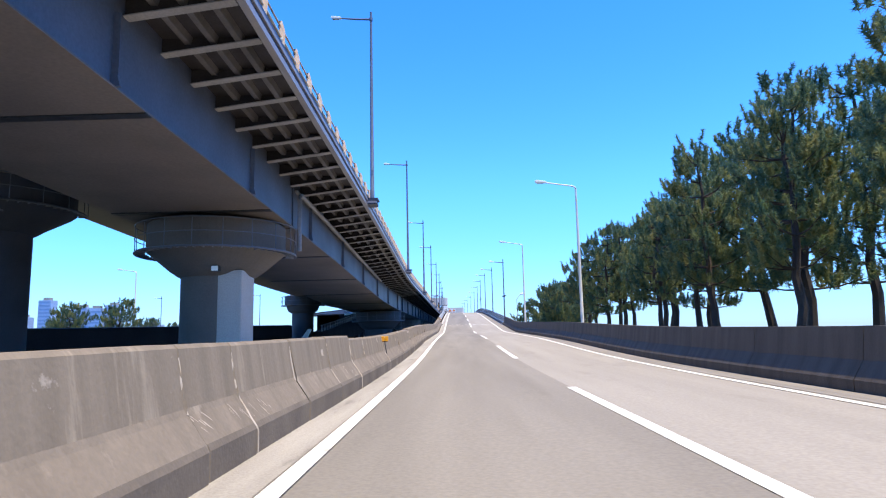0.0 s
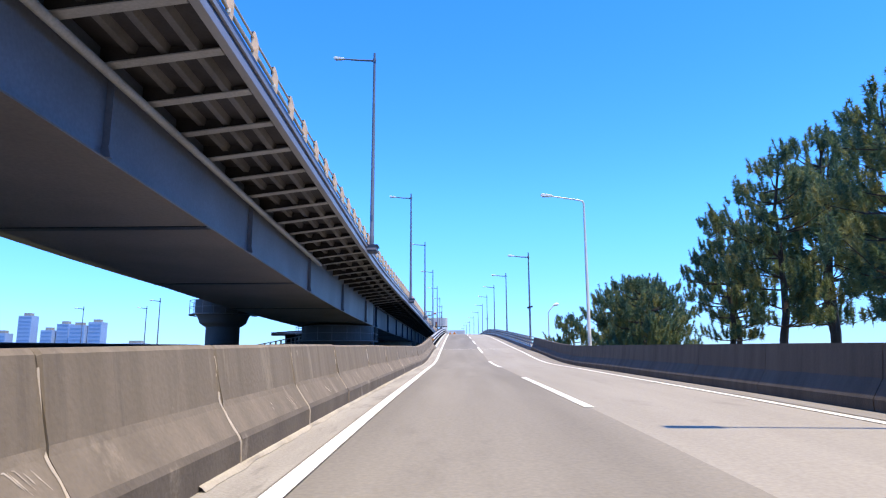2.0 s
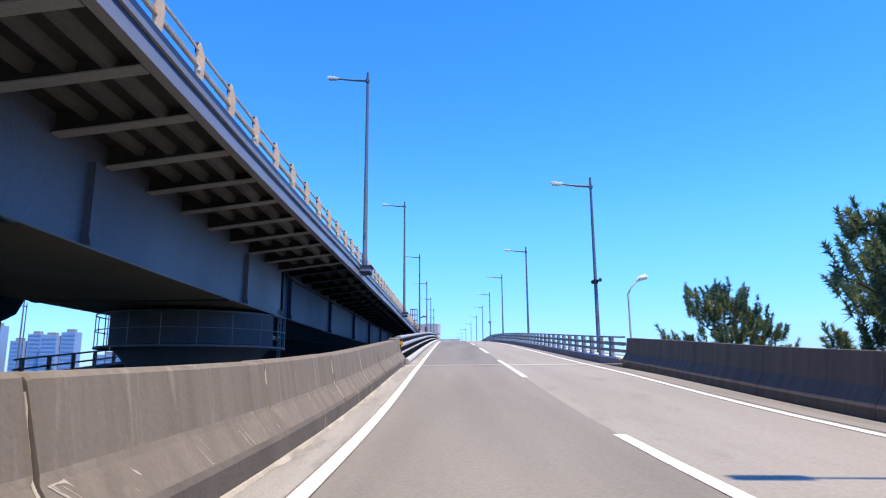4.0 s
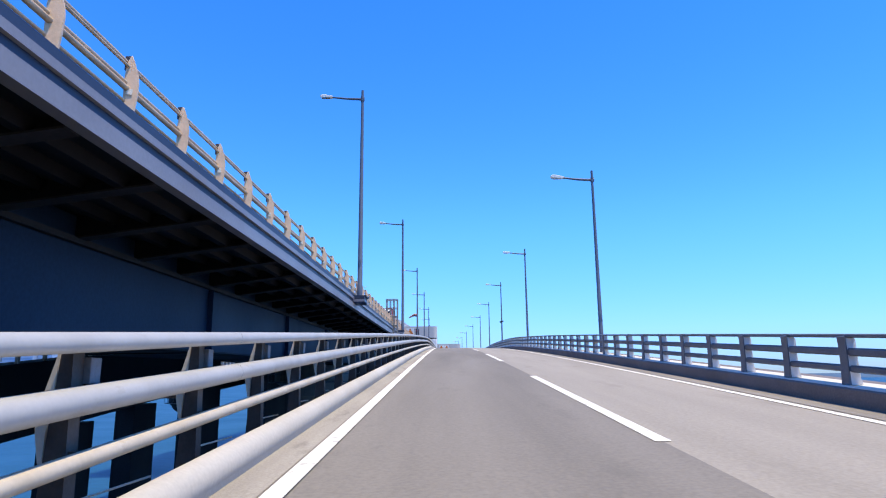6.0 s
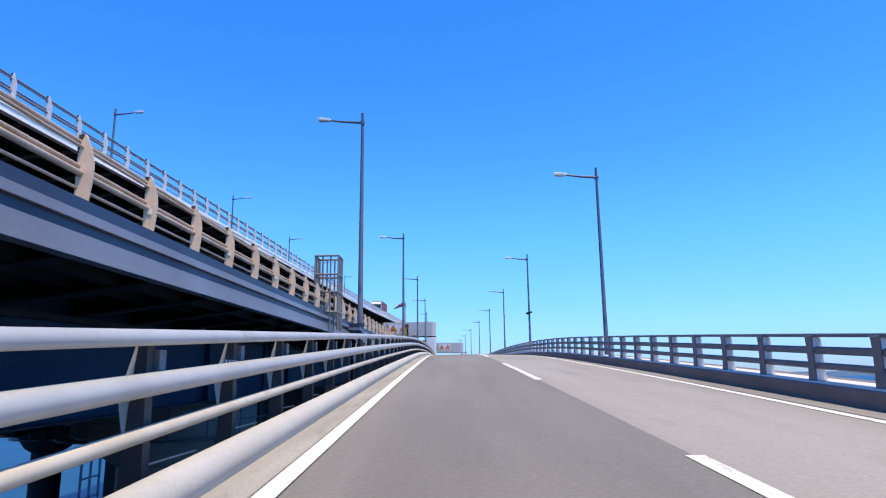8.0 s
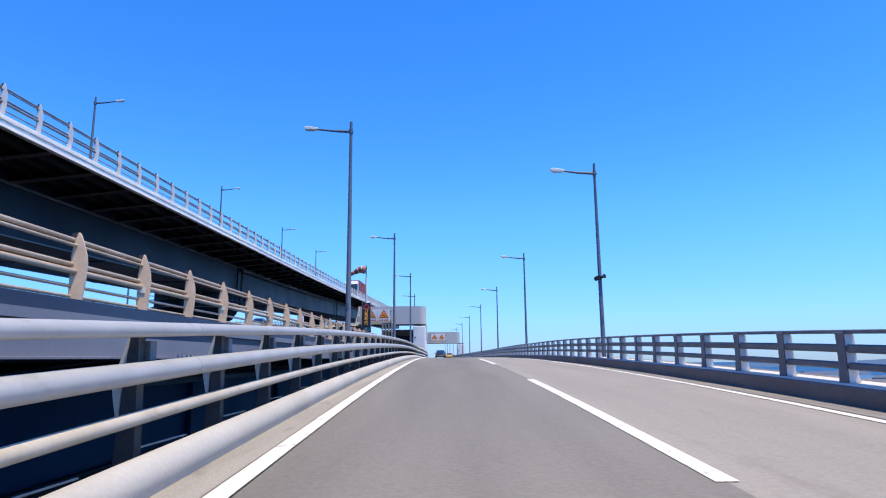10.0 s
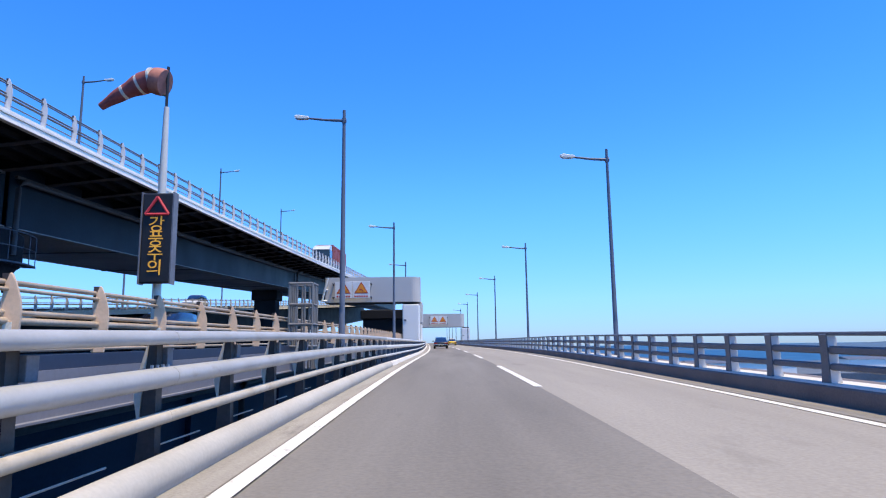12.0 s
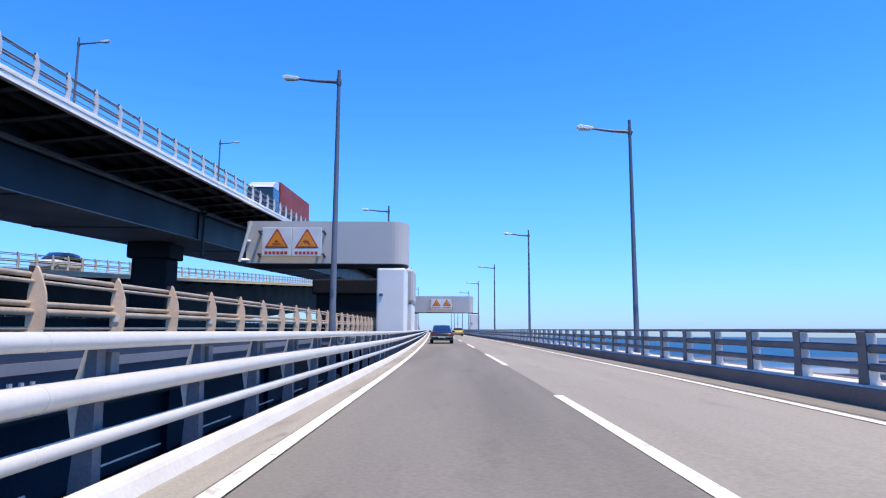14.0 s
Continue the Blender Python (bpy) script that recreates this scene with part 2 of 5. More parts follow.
weathered(PIPE_CREAM, (0.34, 0.26, 0.17), 5.0, (1, 0.35, 1), 0.58, 0.7, 0.6)
weathered(SHOULDER, (0.16, 0.138, 0.105), 1.4, (2.2, 0.5, 1), 0.56, 0.7, 0.7)     # grit along the gutter
weathered(ASPHALT, (0.15, 0.13, 0.1), 0.9, (1.2, 0.35, 1), 0.6, 0.7, 0.35)
weathered(ASPHALT_BRIDGE, (0.125, 0.11, 0.088), 0.9, (1.2, 0.35, 1), 0.6, 0.7, 0.35)
weathered(ASPHALT_PALE, (0.22, 0.19, 0.145), 0.9, (1.2, 0.35, 1), 0.58, 0.7, 0.5)
weathered(LINE, (0.36, 0.32, 0.25), 7.0, (1, 0.6, 1), 0.58, 0.66, 0.6)            # worn road paint
WATER.node_tree.nodes["Principled BSDF"].inputs["Specular IOR Level"].default_value = 0.25
for green in (NEEDLES, NEEDLES_TIP):
    nt = green.node_tree
    leaf_through = nt.nodes.new("ShaderNodeBsdfTranslucent")
    leaf_mix = nt.nodes.new("ShaderNodeMixShader")
    leaf_mix.inputs[0].default_value = 0.4
    leaf_hue = [n for n in nt.nodes if n.type == "HUE_SAT"][0]
    nt.links.new(leaf_hue.outputs[0], leaf_through.inputs[0])
    nt.links.new(nt.nodes["Principled BSDF"].outputs[0], leaf_mix.inputs[1])
    nt.links.new(leaf_through.outputs[0], leaf_mix.inputs[2])
    nt.links.new(leaf_mix.outputs[0], nt.nodes["Material Output"].inputs[0])
RAIL_BEIGE = material("weathered_beige_rail", (0.52, 0.41, 0.29), 0.5, 0.1, fine=30, coarse=2.0, bump=0.1, second=(0.33, 0.23, 0.14), mix=0.6)
# Kerb face colour includes the shade on its road side.
KERB_DARK = material("shaded_kerb_face", (0.21, 0.172, 0.15), 0.85, fine=25, coarse=0.8, bump=0.3, second=(0.135, 0.111, 0.098), mix=0.6)
PALE_BLUE = material("pale_blue_panel", (0.12, 0.3, 0.5), 0.6, fine=10, coarse=0.8, second=(0.1, 0.24, 0.42))

KERB_PALE = material("pale_kerb_concrete", (0.54, 0.495, 0.415), 0.8, fine=25, coarse=0.8, bump=0.12, second=(0.41, 0.37, 0.3), mix=0.6, spread=0.05)
# Kerb colour whitened to carry the sunlight on its top.
KERB_SUNNY = material("sunlit_kerb_concrete", (0.7, 0.655, 0.57), 0.8, fine=25, coarse=1.5, bump=0.12, second=(0.6, 0.55, 0.47), mix=0.7, spread=0.05)
# Drum pier's concrete, darkened by the soffit's shade.
PIER_SHADE = material("shaded_pier_concrete", (0.135, 0.115, 0.095), 0.85, fine=20, coarse=0.5, bump=0.25, second=(0.1, 0.086, 0.073), mix=0.7)
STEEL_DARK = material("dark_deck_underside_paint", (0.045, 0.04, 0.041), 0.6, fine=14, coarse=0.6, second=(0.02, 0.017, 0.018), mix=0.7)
# Near-black undersides: the shade below the decks is in the colour.
STEEL_BLACK = material("blackish_shaded_underside", (0.014, 0.013, 0.015), 0.6, fine=14, coarse=0.6)
# Soffit colour is raised pale for light bounced off the sea.
STEEL_TEAL = material("bounce_lit_soffit_paint", (0.42, 0.41, 0.4), 0.55, fine=10, coarse=0.25, second=(0.24, 0.245, 0.255), mix=0.7)
RIB_DIM = material("dim_rib_paint", (0.1, 0.09, 0.09), 0.6, fine=14, coarse=0.6, second=(0.06, 0.053, 0.054))
RAIL_PALE = material("weathered_pale_tube", (0.27, 0.25, 0.22), 0.5, 0.15, fine=30, coarse=2.0, second=(0.19, 0.165, 0.14))
SIGN_WHITE = material("sign_white_sheet", (0.92, 0.88, 0.8), 0.45, fine=12, coarse=1, spread=0.03)
SIGN_ORANGE = material("sign_orange_sheet", (0.98, 0.34, 0.02), 0.4, fine=12, coarse=1, second=(0.92, 0.3, 0.02))
SIGN_RED = material("sign_red_sheet", (0.65, 0.07, 0.03), 0.4, fine=12, coarse=1)
SOCK_PALE = material("sun_faded_orange_cloth", (0.5, 0.2, 0.14), 0.9, fine=20, coarse=3, second=(0.34, 0.11, 0.085))
SOCK_RED = material("faded_orange_cloth", (0.36, 0.1, 0.085), 0.9, fine=20, coarse=3, second=(0.26, 0.07, 0.06))
LENS = material("lamp_lens", (0.55, 0.55, 0.52), 0.2)
REFLECTOR = material("orange_reflector", (0.98, 0.42, 0.02), 0.3, fine=30, coarse=6, second=(0.9, 0.36, 0.02))
TYRE = material("tyre_rubber", (0.018, 0.018, 0.018), 0.85, fine=40, coarse=5)
RIM = material("alloy_rim", (0.35, 0.35, 0.36), 0.35, 0.7, fine=30, coarse=5)
TAIL = material("red_tail_lens", (0.35, 0.02, 0.015), 0.2, fine=30, coarse=5)
CHROME = material("chrome_trim", (0.8, 0.8, 0.82), 0.15, 0.95)
CAR_GLASS = material("tinted_car_glass", (0.012, 0.016, 0.03), 0.05, coat=0.6)
PAINT_NAVY = material("navy_car_paint", (0.01, 0.012, 0.022), 0.25, 0.0, fine=40, coarse=1, coat=0.8)
PAINT_YELLOW = material("yellow_car_paint", (0.85, 0.5, 0.01), 0.3, fine=40, coarse=1, second=(0.8, 0.46, 0.01), coat=0.6)
PAINT_BLACK = material("black_car_paint", (0.015, 0.016, 0.02), 0.25, 0.2, fine=40, coarse=1, coat=0.8)
PAINT_WHITE = material("white_car_paint", (0.75, 0.75, 0.74), 0.3, fine=40, coarse=1, second=(0.7, 0.7, 0.69), coat=0.6)
CONTAINER_RED = material("red_container_paint", (0.42, 0.08, 0.05), 0.5, fine=10, coarse=0.5, second=(0.32, 0.06, 0.045))
# Tower colours have the blue distance haze mixed in.
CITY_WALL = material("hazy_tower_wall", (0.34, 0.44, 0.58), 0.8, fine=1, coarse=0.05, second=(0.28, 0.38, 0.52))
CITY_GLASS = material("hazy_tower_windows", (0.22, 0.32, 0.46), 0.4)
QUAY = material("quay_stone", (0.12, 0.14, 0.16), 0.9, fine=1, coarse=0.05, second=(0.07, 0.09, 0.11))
# Headland blue is distance haze put into the colour.
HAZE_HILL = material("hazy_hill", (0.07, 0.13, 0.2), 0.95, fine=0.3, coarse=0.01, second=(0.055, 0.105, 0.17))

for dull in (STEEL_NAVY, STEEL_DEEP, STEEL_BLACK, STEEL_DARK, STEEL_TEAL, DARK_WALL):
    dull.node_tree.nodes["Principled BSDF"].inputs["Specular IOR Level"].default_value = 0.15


def glow(name, colour, strength):
    m = bpy.data.materials.new(name)
    m.use_nodes = True
    b = m.node_tree.nodes["Principled BSDF"]
    b.inputs["Base Color"].default_value = (*colour, 1)
    b.inputs["Emission Color"].default_value, b.inputs["Emission Strength"].default_value = (*colour, 1), strength
    return m


LED_AMBER, LED_RED = glow("amber_led", (0.9, 0.45, 0.05), 0.28), glow("red_led", (0.6, 0.05, 0.06), 0.16)


# ---------------------------------------------------------------- builders
def curve(table):
    """A smooth line through rows of (y, value)."""
    ys, vs = np.array(table, float).T
    slopes = np.gradient(vs, ys)

    def at(y):
        y = min(max(y, ys[0]), ys[-1])
        k = min(max(int(np.searchsorted(ys, y)) - 1, 0), len(ys) - 2)
        h = ys[k + 1] - ys[k]
        s = (y - ys[k]) / h
        a, b = 2 * s**3 - 3 * s**2 + 1, s**3 - 2 * s**2 + s
        return float(a * vs[k] + b * h * slopes[k] + (1 - a) * vs[k + 1] + (s**3 - s**2) * h * slopes[k + 1])
    return at


ROAD_Z = curve([(-60, -0.79), (0, -0.06), (20, 0.2), (40, 0.82), (58, 1.25), (72, 1.62), (86, 2.53), (101, 3.55), (116, 4.54), (130, 5.42), (150, 6.57), (165, 7.32), (180, 7.82), (192, 8.09), (205, 8.25), (220, 8.35), (241, 8.44), (280, 8.7), (330, 9.0), (420, 9.6), (600, 11.0)])
DECK_Z = curve([(-60, 12.2), (0, 10.65), (37, 9.67), (69, 8.51), (97, 8.08), (126, 8.25), (154, 8.55), (183, 8.77), (212, 9.04), (241, 9.28), (300, 9.8), (420, 11.1), (600, 12.5)])
UPPER_Z = curve([(60, 12.73), (120, 14.6), (181, 16.59), (235, 18.29), (267, 19.6), (330, 22.3), (420, 25.3), (600, 29.4)])


SHIFT = curve([(-60, 0), (200, 0), (240, -0.05), (270, -0.55), (300, -1.3), (330, -2.15), (360, -3.0), (420, -4.8), (600, -10.2)])


CROSSFALL = curve([(-60, 0.0), (70, 0.0), (84, 0.0), (92, 0.06), (98, 0.085), (106, 0.09), (150, 0.09), (195, 0.09), (204, 0.075), (213, 0.02), (222, -0.02), (300, -0.02), (600, -0.02)])
RIGHT_Z = lambda y: ROAD_Z(y) - CROSSFALL(y)
LEFT_DROP = curve([(-60, 0.0), (190, 0.0), (204, 0.01), (213, 0.05), (222, 0.06), (600, 0.06)])
LEFT_Z = lambda y: ROAD_Z(y) - LEFT_DROP(y)


def shift(y):
    """How far the road has bent to the left at y."""
    return SHIFT(y)


EDGE_BEND = curve([(-60, -0.37), (60, -0.35), (75, -0.37), (97, 0.04), (150, 0.09), (212, 0.33), (241, 0.32), (600, 0.31)])


def edge_shift(y):
    """The same for the viaduct, which also draws nearer to the road on its way."""
    return SHIFT(y) + EDGE_BEND(y)


def mesh_of(bm, name, mat, smooth=False):
    bmesh.ops.recalc_face_normals(bm, faces=bm.faces)
    if smooth:
        for f in bm.faces:
            if len(f.verts) > 4:
                for e in f.edges:
                    e.smooth = False
    me = bpy.data.meshes.new(name)
    bm.to_mesh(me)
    bm.free()
    for m in mat if isinstance(mat, (list, tuple)) else [mat]:
        me.materials.append(m)
    if smooth:
        me.shade_smooth()
        for p in me.polygons:
            p.use_smooth = len(p.vertices) < 5
    return me


def part(name, bm, mat, parent=None, label="", smooth=False):
    ob = new(name, mesh_of(bm, name, mat, smooth) if isinstance(bm, bmesh.types.BMesh) else bm)
    ob.parent = parent
    return tagged(ob, label) if label else ob


def thing(name, label, category, m=None, group="", kind=""):
    ob = new(name)
    ob.empty_display_size = 0.2
    if m is not None:
        ob.matrix_world = m
    return tagged(ob, label, category, group, kind)


def box(bm, x0, x1, y0, y1, z0, z1, bevel=0.0):
    vs = [bm.verts.new((x, y, z)) for z in (z0, z1) for y in (y0, y1) for x in (x0, x1)]
    fs = [bm.faces.new([vs[i] for i in q]) for q in ((0, 2, 3, 1), (4, 5, 7, 6), (0, 1, 5, 4), (2, 6, 7, 3), (0, 4, 6, 2), (1, 3, 7, 5))]
    if bevel:
        es = list({e for f in fs for e in f.edges})
        bmesh.ops.bevel(bm, geom=es, offset=bevel, segments=2, affect="EDGES", profile=0.5)
    return bm


def tube(bm, points, radii, sides=10):
    """A tube through points, closed at both ends."""
    rings = []
    pts = [Vector(p) for p in points]
    if not isinstance(radii, (list, tuple)):
        radii = [radii] * len(pts)
    for i, p in enumerate(pts):
        way = (pts[min(i + 1, len(pts) - 1)] - pts[max(i - 1, 0)]).normalized()
        side = way.cross(Vector((0, 0, 1)) if abs(way.z) < 0.9 else Vector((0, 1, 0))).normalized()
        up = side.cross(way)
        rings.append([bm.verts.new(p + radii[i] * (math.cos(a) * side + math.sin(a) * up)) for a in (2 * math.pi * k / sides for k in range(sides))])
    for a, b in zip(rings, rings[1:]):
        for k in range(sides):
            bm.faces.new((a[k], a[(k + 1) % sides], b[(k + 1) % sides], b[k]))
    bm.faces.new(rings[0][::-1])
    bm.faces.new(rings[-1])
    return bm


def sweep(bm, profile, y0, y1, step, xf=shift, zf=ROAD_Z, closed=True):
    """The profile [(x, z)] carried along the road from y0 to y1."""
    n = max(1, round((y1 - y0) / step))
    rings = []
    for i in range(n + 1):
        y = y0 + (y1 - y0) * i / n
        rings.append([bm.verts.new((x + xf(y), y, z + zf(y))) for x, z in profile])
    last = len(profile) if closed else len(profile) - 1
    for a, b in zip(rings, rings[1:]):
        for k in range(last):
            j = (k + 1) % len(profile)
            bm.faces.new((a[k], a[j], b[j], b[k]))
    if closed:
        bm.faces.new(rings[0][::-1])
        bm.faces.new(rings[-1])
    return bm


def prism(bm, outline, axis, a, b):
    """A flat outline drawn out along an axis ("x", "y" or "z") from a to b."""
    def at(u, v, w):
        return {"x": (w, u, v), "y": (u, w, v), "z": (u, v, w)}[axis]
    lo = [bm.verts.new(at(u, v, a)) for u, v in outline]
    hi = [bm.verts.new(at(u, v, b)) for u, v in outline]
    bm.faces.new(lo[::-1])
    bm.faces.new(hi)
    for k in range(len(outline)):
        j = (k + 1) % len(outline)
        bm.faces.new((lo[k], lo[j], hi[j], hi[k]))
    return bm


B = bmesh.new
flat = lambda y: 0.0
EDGE_L, DASH_X, EDGE_R, KERB_R = -1.3, 2.1, 5.44, 6.75
START, END, JOINT = -30, 520, 88.5

# ---------------------------------------------------------------- ground, water, road
bm = B()
prism(bm, [(-4900, -900), (4900, -900), (4900, 4900), (-4900, 4900)], "z", -7.2, -7.0)
tagged(part("water", bm, WATER), "deep blue rippled sea water under the bridges", "water", kind="structure")


def land(x, y):
    """The land's height beside the ramp; it falls to the sea past its shores."""
    top = 0.022 * max(min(y, 160), -60) - 0.72 + 0.12 * noise.noise((x * 0.11, y * 0.11, 0.0))
    if x > 46 or (x > 7.5 and y > 104) or (-2.6 < x <= 7.5 and y > 90) or (-45 <= x <= -2.6 and y > 91) or (x < -45 and y > 152):
        return -8.5
    return top


xs = [-1400, -700, -300, -150, -90, -60, -50, -46, -44, -36, -28, -22, -16, -10, -6, -3, -2.4, 0, 3, 6, 7.2, 8, 10, 12, 14, 17, 20, 24, 30, 38, 45, 48, 52]
ys = list(range(-200, -39, 40)) + list(range(-30, 88, 6)) + [89, 91, 96, 103, 106, 112, 120, 130, 140, 149, 153, 170, 200, 240, 298, 303]
bm = B()
vs = [[bm.verts.new((x, y, land(x, y))) for y in ys] for x in xs]
for i in range(len(xs) - 1):
    for j in range(len(ys) - 1):
        bm.faces.new((vs[i][j], vs[i + 1][j], vs[i + 1][j + 1], vs[i][j + 1]))
tagged(part("ground", bm, GROUND), "dry earth and grass land beside the ramp", "ground", kind="structure")
def right_fall(bm, lift=0.0):
    """Lets the right lane's points fall towards the right kerb."""
    for q in bm.verts:
        f = (q.co.x - shift(q.co.y) - DASH_X) / (KERB_R - DASH_X)
        if f > 0.01 and q.co.z > ROAD_Z(q.co.y) - 0.4:
            q.co.z += lift - 1.15 * f * CROSSFALL(q.co.y)


for y0, y1, m, label in ((START, 88.7, ASPHALT, "darker grey worn asphalt of the left lane"), (88.7, END, ASPHALT_BRIDGE, "dark grey worn bridge asphalt of the left lane")):
    bm = B()
    sweep(bm, [(-1.95, -0.5), (-1.95, 0.0), (DASH_X, 0.03), (DASH_X, -0.5)], y0, y1, 2.0)
    tagged(part("road", bm, m), label, "road", kind="structure")
bm = B()
sweep(bm, [(DASH_X, -0.5), (DASH_X, 0.03), (5.62, 0.008), (KERB_R, -0.085), (KERB_R, -0.5)], START, END, 2.0)
right_fall(bm)
tagged(part("road", bm, ASPHALT_PALE), "pale grey worn asphalt of the right lane", "road", kind="structure")
bm = B()
sweep(bm, [(-1.945, 0.006), (-1.42, 0.01)], START, END, 2.0, closed=False)
tagged(part("gutter_strip", bm, SHOULDER), "dusty pale concrete gutter strip along the barrier", "road edge", kind="structure")
bm = B()
sweep(bm, [(5.64, 0.008), (KERB_R - 0.004, -0.085)], START, END, 2.0, closed=False)
right_fall(bm, 0.006)
tagged(part("gutter_strip", bm, GUTTER), "dusty grey road edge along the right kerb", "road edge", kind="structure")
for x in (EDGE_L, EDGE_R):
    bm = B()
    sweep(bm, [(x - 0.085, 0.024 if x < 0 else 0.019), (x + 0.085, 0.024 if x < 0 else 0.018)], START, END, 2.0, zf=(lambda y: ROAD_Z(y) - 0.816 * CROSSFALL(y)) if x > 0 else ROAD_Z, closed=False)
    tagged(part("edge_line", bm, LINE), "solid white painted edge line on asphalt", "road marking", group="edge lines")
DASH_STARTS = [-19.5, 0.9, 21.3, 41.7, 62.1, 82.3, 100.3, 119.4, 138.9, 158.5, 178.1, 197.4, 217.3, 236.6] + [236.6 + 19.6 * k for k in range(1, 13)]
for y in DASH_STARTS:
    bm = B()
    sweep(bm, [(DASH_X - 0.085, 0.036), (DASH_X + 0.085, 0.036)], y, y + 9.9, 1.9, closed=False)
    tagged(part("lane_dash", bm, LINE), "white painted lane dash on asphalt", "road marking", group="lane dashes")

# ---------------------------------------------------------------- left concrete barrier
def barrier_profile(h):
    return [(-1.885, -0.4), (-1.885, 0.24), (-1.915, 0.29), (-2.065, 0.51), (-2.09, 0.56), (-2.165, h - 0.03), (-2.195, h), (-2.42, h), (-2.45, h - 0.03), (-2.53, 0.56), (-2.56, 0.51), (-2.7, 0.29), (-2.73, 0.24), (-2.74, -0.4)]


wall = thing("concrete_barrier", "weathered tan concrete barrier with stained open joints", "barrier")
CUTS = [-30, -26, -22, -18, -14, -10, -6, -2, 1.5, 3.8, 5.0, 7.2, 9.5, 11.8, 13.6, 17.5, 22.4, 28.3, 31.2, 34.5, 36.9, 39.5, 42.5, 46.5, 50.5, 54.5, 58.5, 62.5, 66.5, 70.5, 74.5, 77.9, 81.4, 83.7, 87.9, 89.62]
rb = random.Random(2)
LEAN = []
for a, b in zip(CUTS, CUTS[1:]):
    bm = B()
    dx, h = rb.uniform(-0.012, 0.012), (1.05 if b < 12 else 0.99 if b < 28.5 else 1.04 if b < 88 else 1.11) + rb.uniform(-0.008, 0.008)
    sweep(bm, [(x + dx, z) for x, z in barrier_profile(h)], a + 0.014, b - 0.014, 2)
    bmesh.ops.bevel(bm, geom=[e for e in bm.edges if abs(e.verts[0].co.y - e.verts[1].co.y) < 1e-4 and (abs(e.verts[0].co.y - a - 0.014) < 1e-4 or abs(e.verts[0].co.y - b + 0.014) < 1e-4)], offset=0.02, segments=1, affect="EDGES")
    bm.normal_update()
    for f in bm.faces:
        c = f.calc_center_median()
        # Face tones: 3 sunlit top, 2 dark foot, 1 slope toned down, 0 rest.
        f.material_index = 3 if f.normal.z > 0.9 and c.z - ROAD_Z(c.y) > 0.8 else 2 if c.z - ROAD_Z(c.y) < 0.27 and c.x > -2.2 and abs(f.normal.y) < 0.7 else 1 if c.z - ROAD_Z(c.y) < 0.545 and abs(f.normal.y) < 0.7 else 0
    LEAN.append((a, dx))
    part("segment", bm, [CONCRETE, CONCRETE_LOWER, CONCRETE_FOOT, CONCRETE_TOP], wall)
FACE = [(-1.885, 0.0), (-1.885, 0.24), (-1.915, 0.29), (-2.065, 0.51), (-2.09, 0.56), (-2.165, 0.97), (-2.195, 1.0)]


def on_face(z, y, out):
    """A point of the barrier's road face at height z, raised by out."""
    out += [dx for a, dx in LEAN if a <= y][-1]
    for (x0, z0), (x1, z1) in zip(FACE, FACE[1:]):
        if z <= z1:
            return x0 + (x1 - x0) * (z - z0) / (z1 - z0) + out
    return FACE[-1][0] + out


def smear(name, y0, y1, z0, z1, ragged, label=""):
    """A thin ragged skin of paler concrete on the barrier's road face."""
    bm = B()
    n, rows = max(4, int((y1 - y0) / 0.06)), 5
    grid = []
    for i in range(n + 1):
        y = y0 + (y1 - y0) * i / n
        lo = z0 + ragged * (z1 - z0) * noise.noise((y * 4.1, z0 * 7, 1.0))
        hi = z1 + 0.3 * ragged * (z1 - z0) * noise.noise((y * 5.3, z1 * 9, 4.0))
        hi = min(hi, 0.94)
        grid.append([bm.verts.new((on_face(lo + (hi - lo) * k / rows, y, 0.006) + shift(y), y, lo + (hi - lo) * k / rows + ROAD_Z(y))) for k in range(rows + 1)])
    for a, b in zip(grid, grid[1:]):
        for k in range(rows):
            bm.faces.new((a[k], b[k], b[k + 1], a[k + 1]))
    part(name, bm, SCAR, wall, label)


smear("spalled_patch", 27.2, 28.25, 0.88, 0.94, 0.6, "pale spalled concrete patch")
for y, z in ((9.0, 0.76), (21.5, 0.72), (16.3, 0.84)):
    smear("paint_square", y, y + 0.15, z, z + 0.1, 0.05, "small pale painted square")
for a in CUTS[8:-1]:
    bm = B()
    row, phase, wide = [], rb.uniform(0, 50), 0.06 if a == 87.9 else rb.uniform(0.02, 0.045)
    for z0 in np.linspace(0.02 if a == 87.9 else rb.choice((0.02, 0.3, 0.52)), 0.95, 24):
        w = max(wide * (0.75 + 1.3 * noise.noise((z0 * 7, phase, 0.0))), 0.006)
        row.append([bm.verts.new((on_face(z0, a - 0.05, out) + shift(a), a - 0.008 - v, z0 + ROAD_Z(a))) for v, out in ((w, 0.003), (w * 0.5, 0.014), (0, 0.006))])
    for p, q in zip(row, row[1:]):
        bm.faces.new((p[0], p[1], q[1], q[0]))
        bm.faces.new((p[1], p[2], q[2], q[1]))
    part("joint_mortar", bm, SCAR, wall, smooth=True)
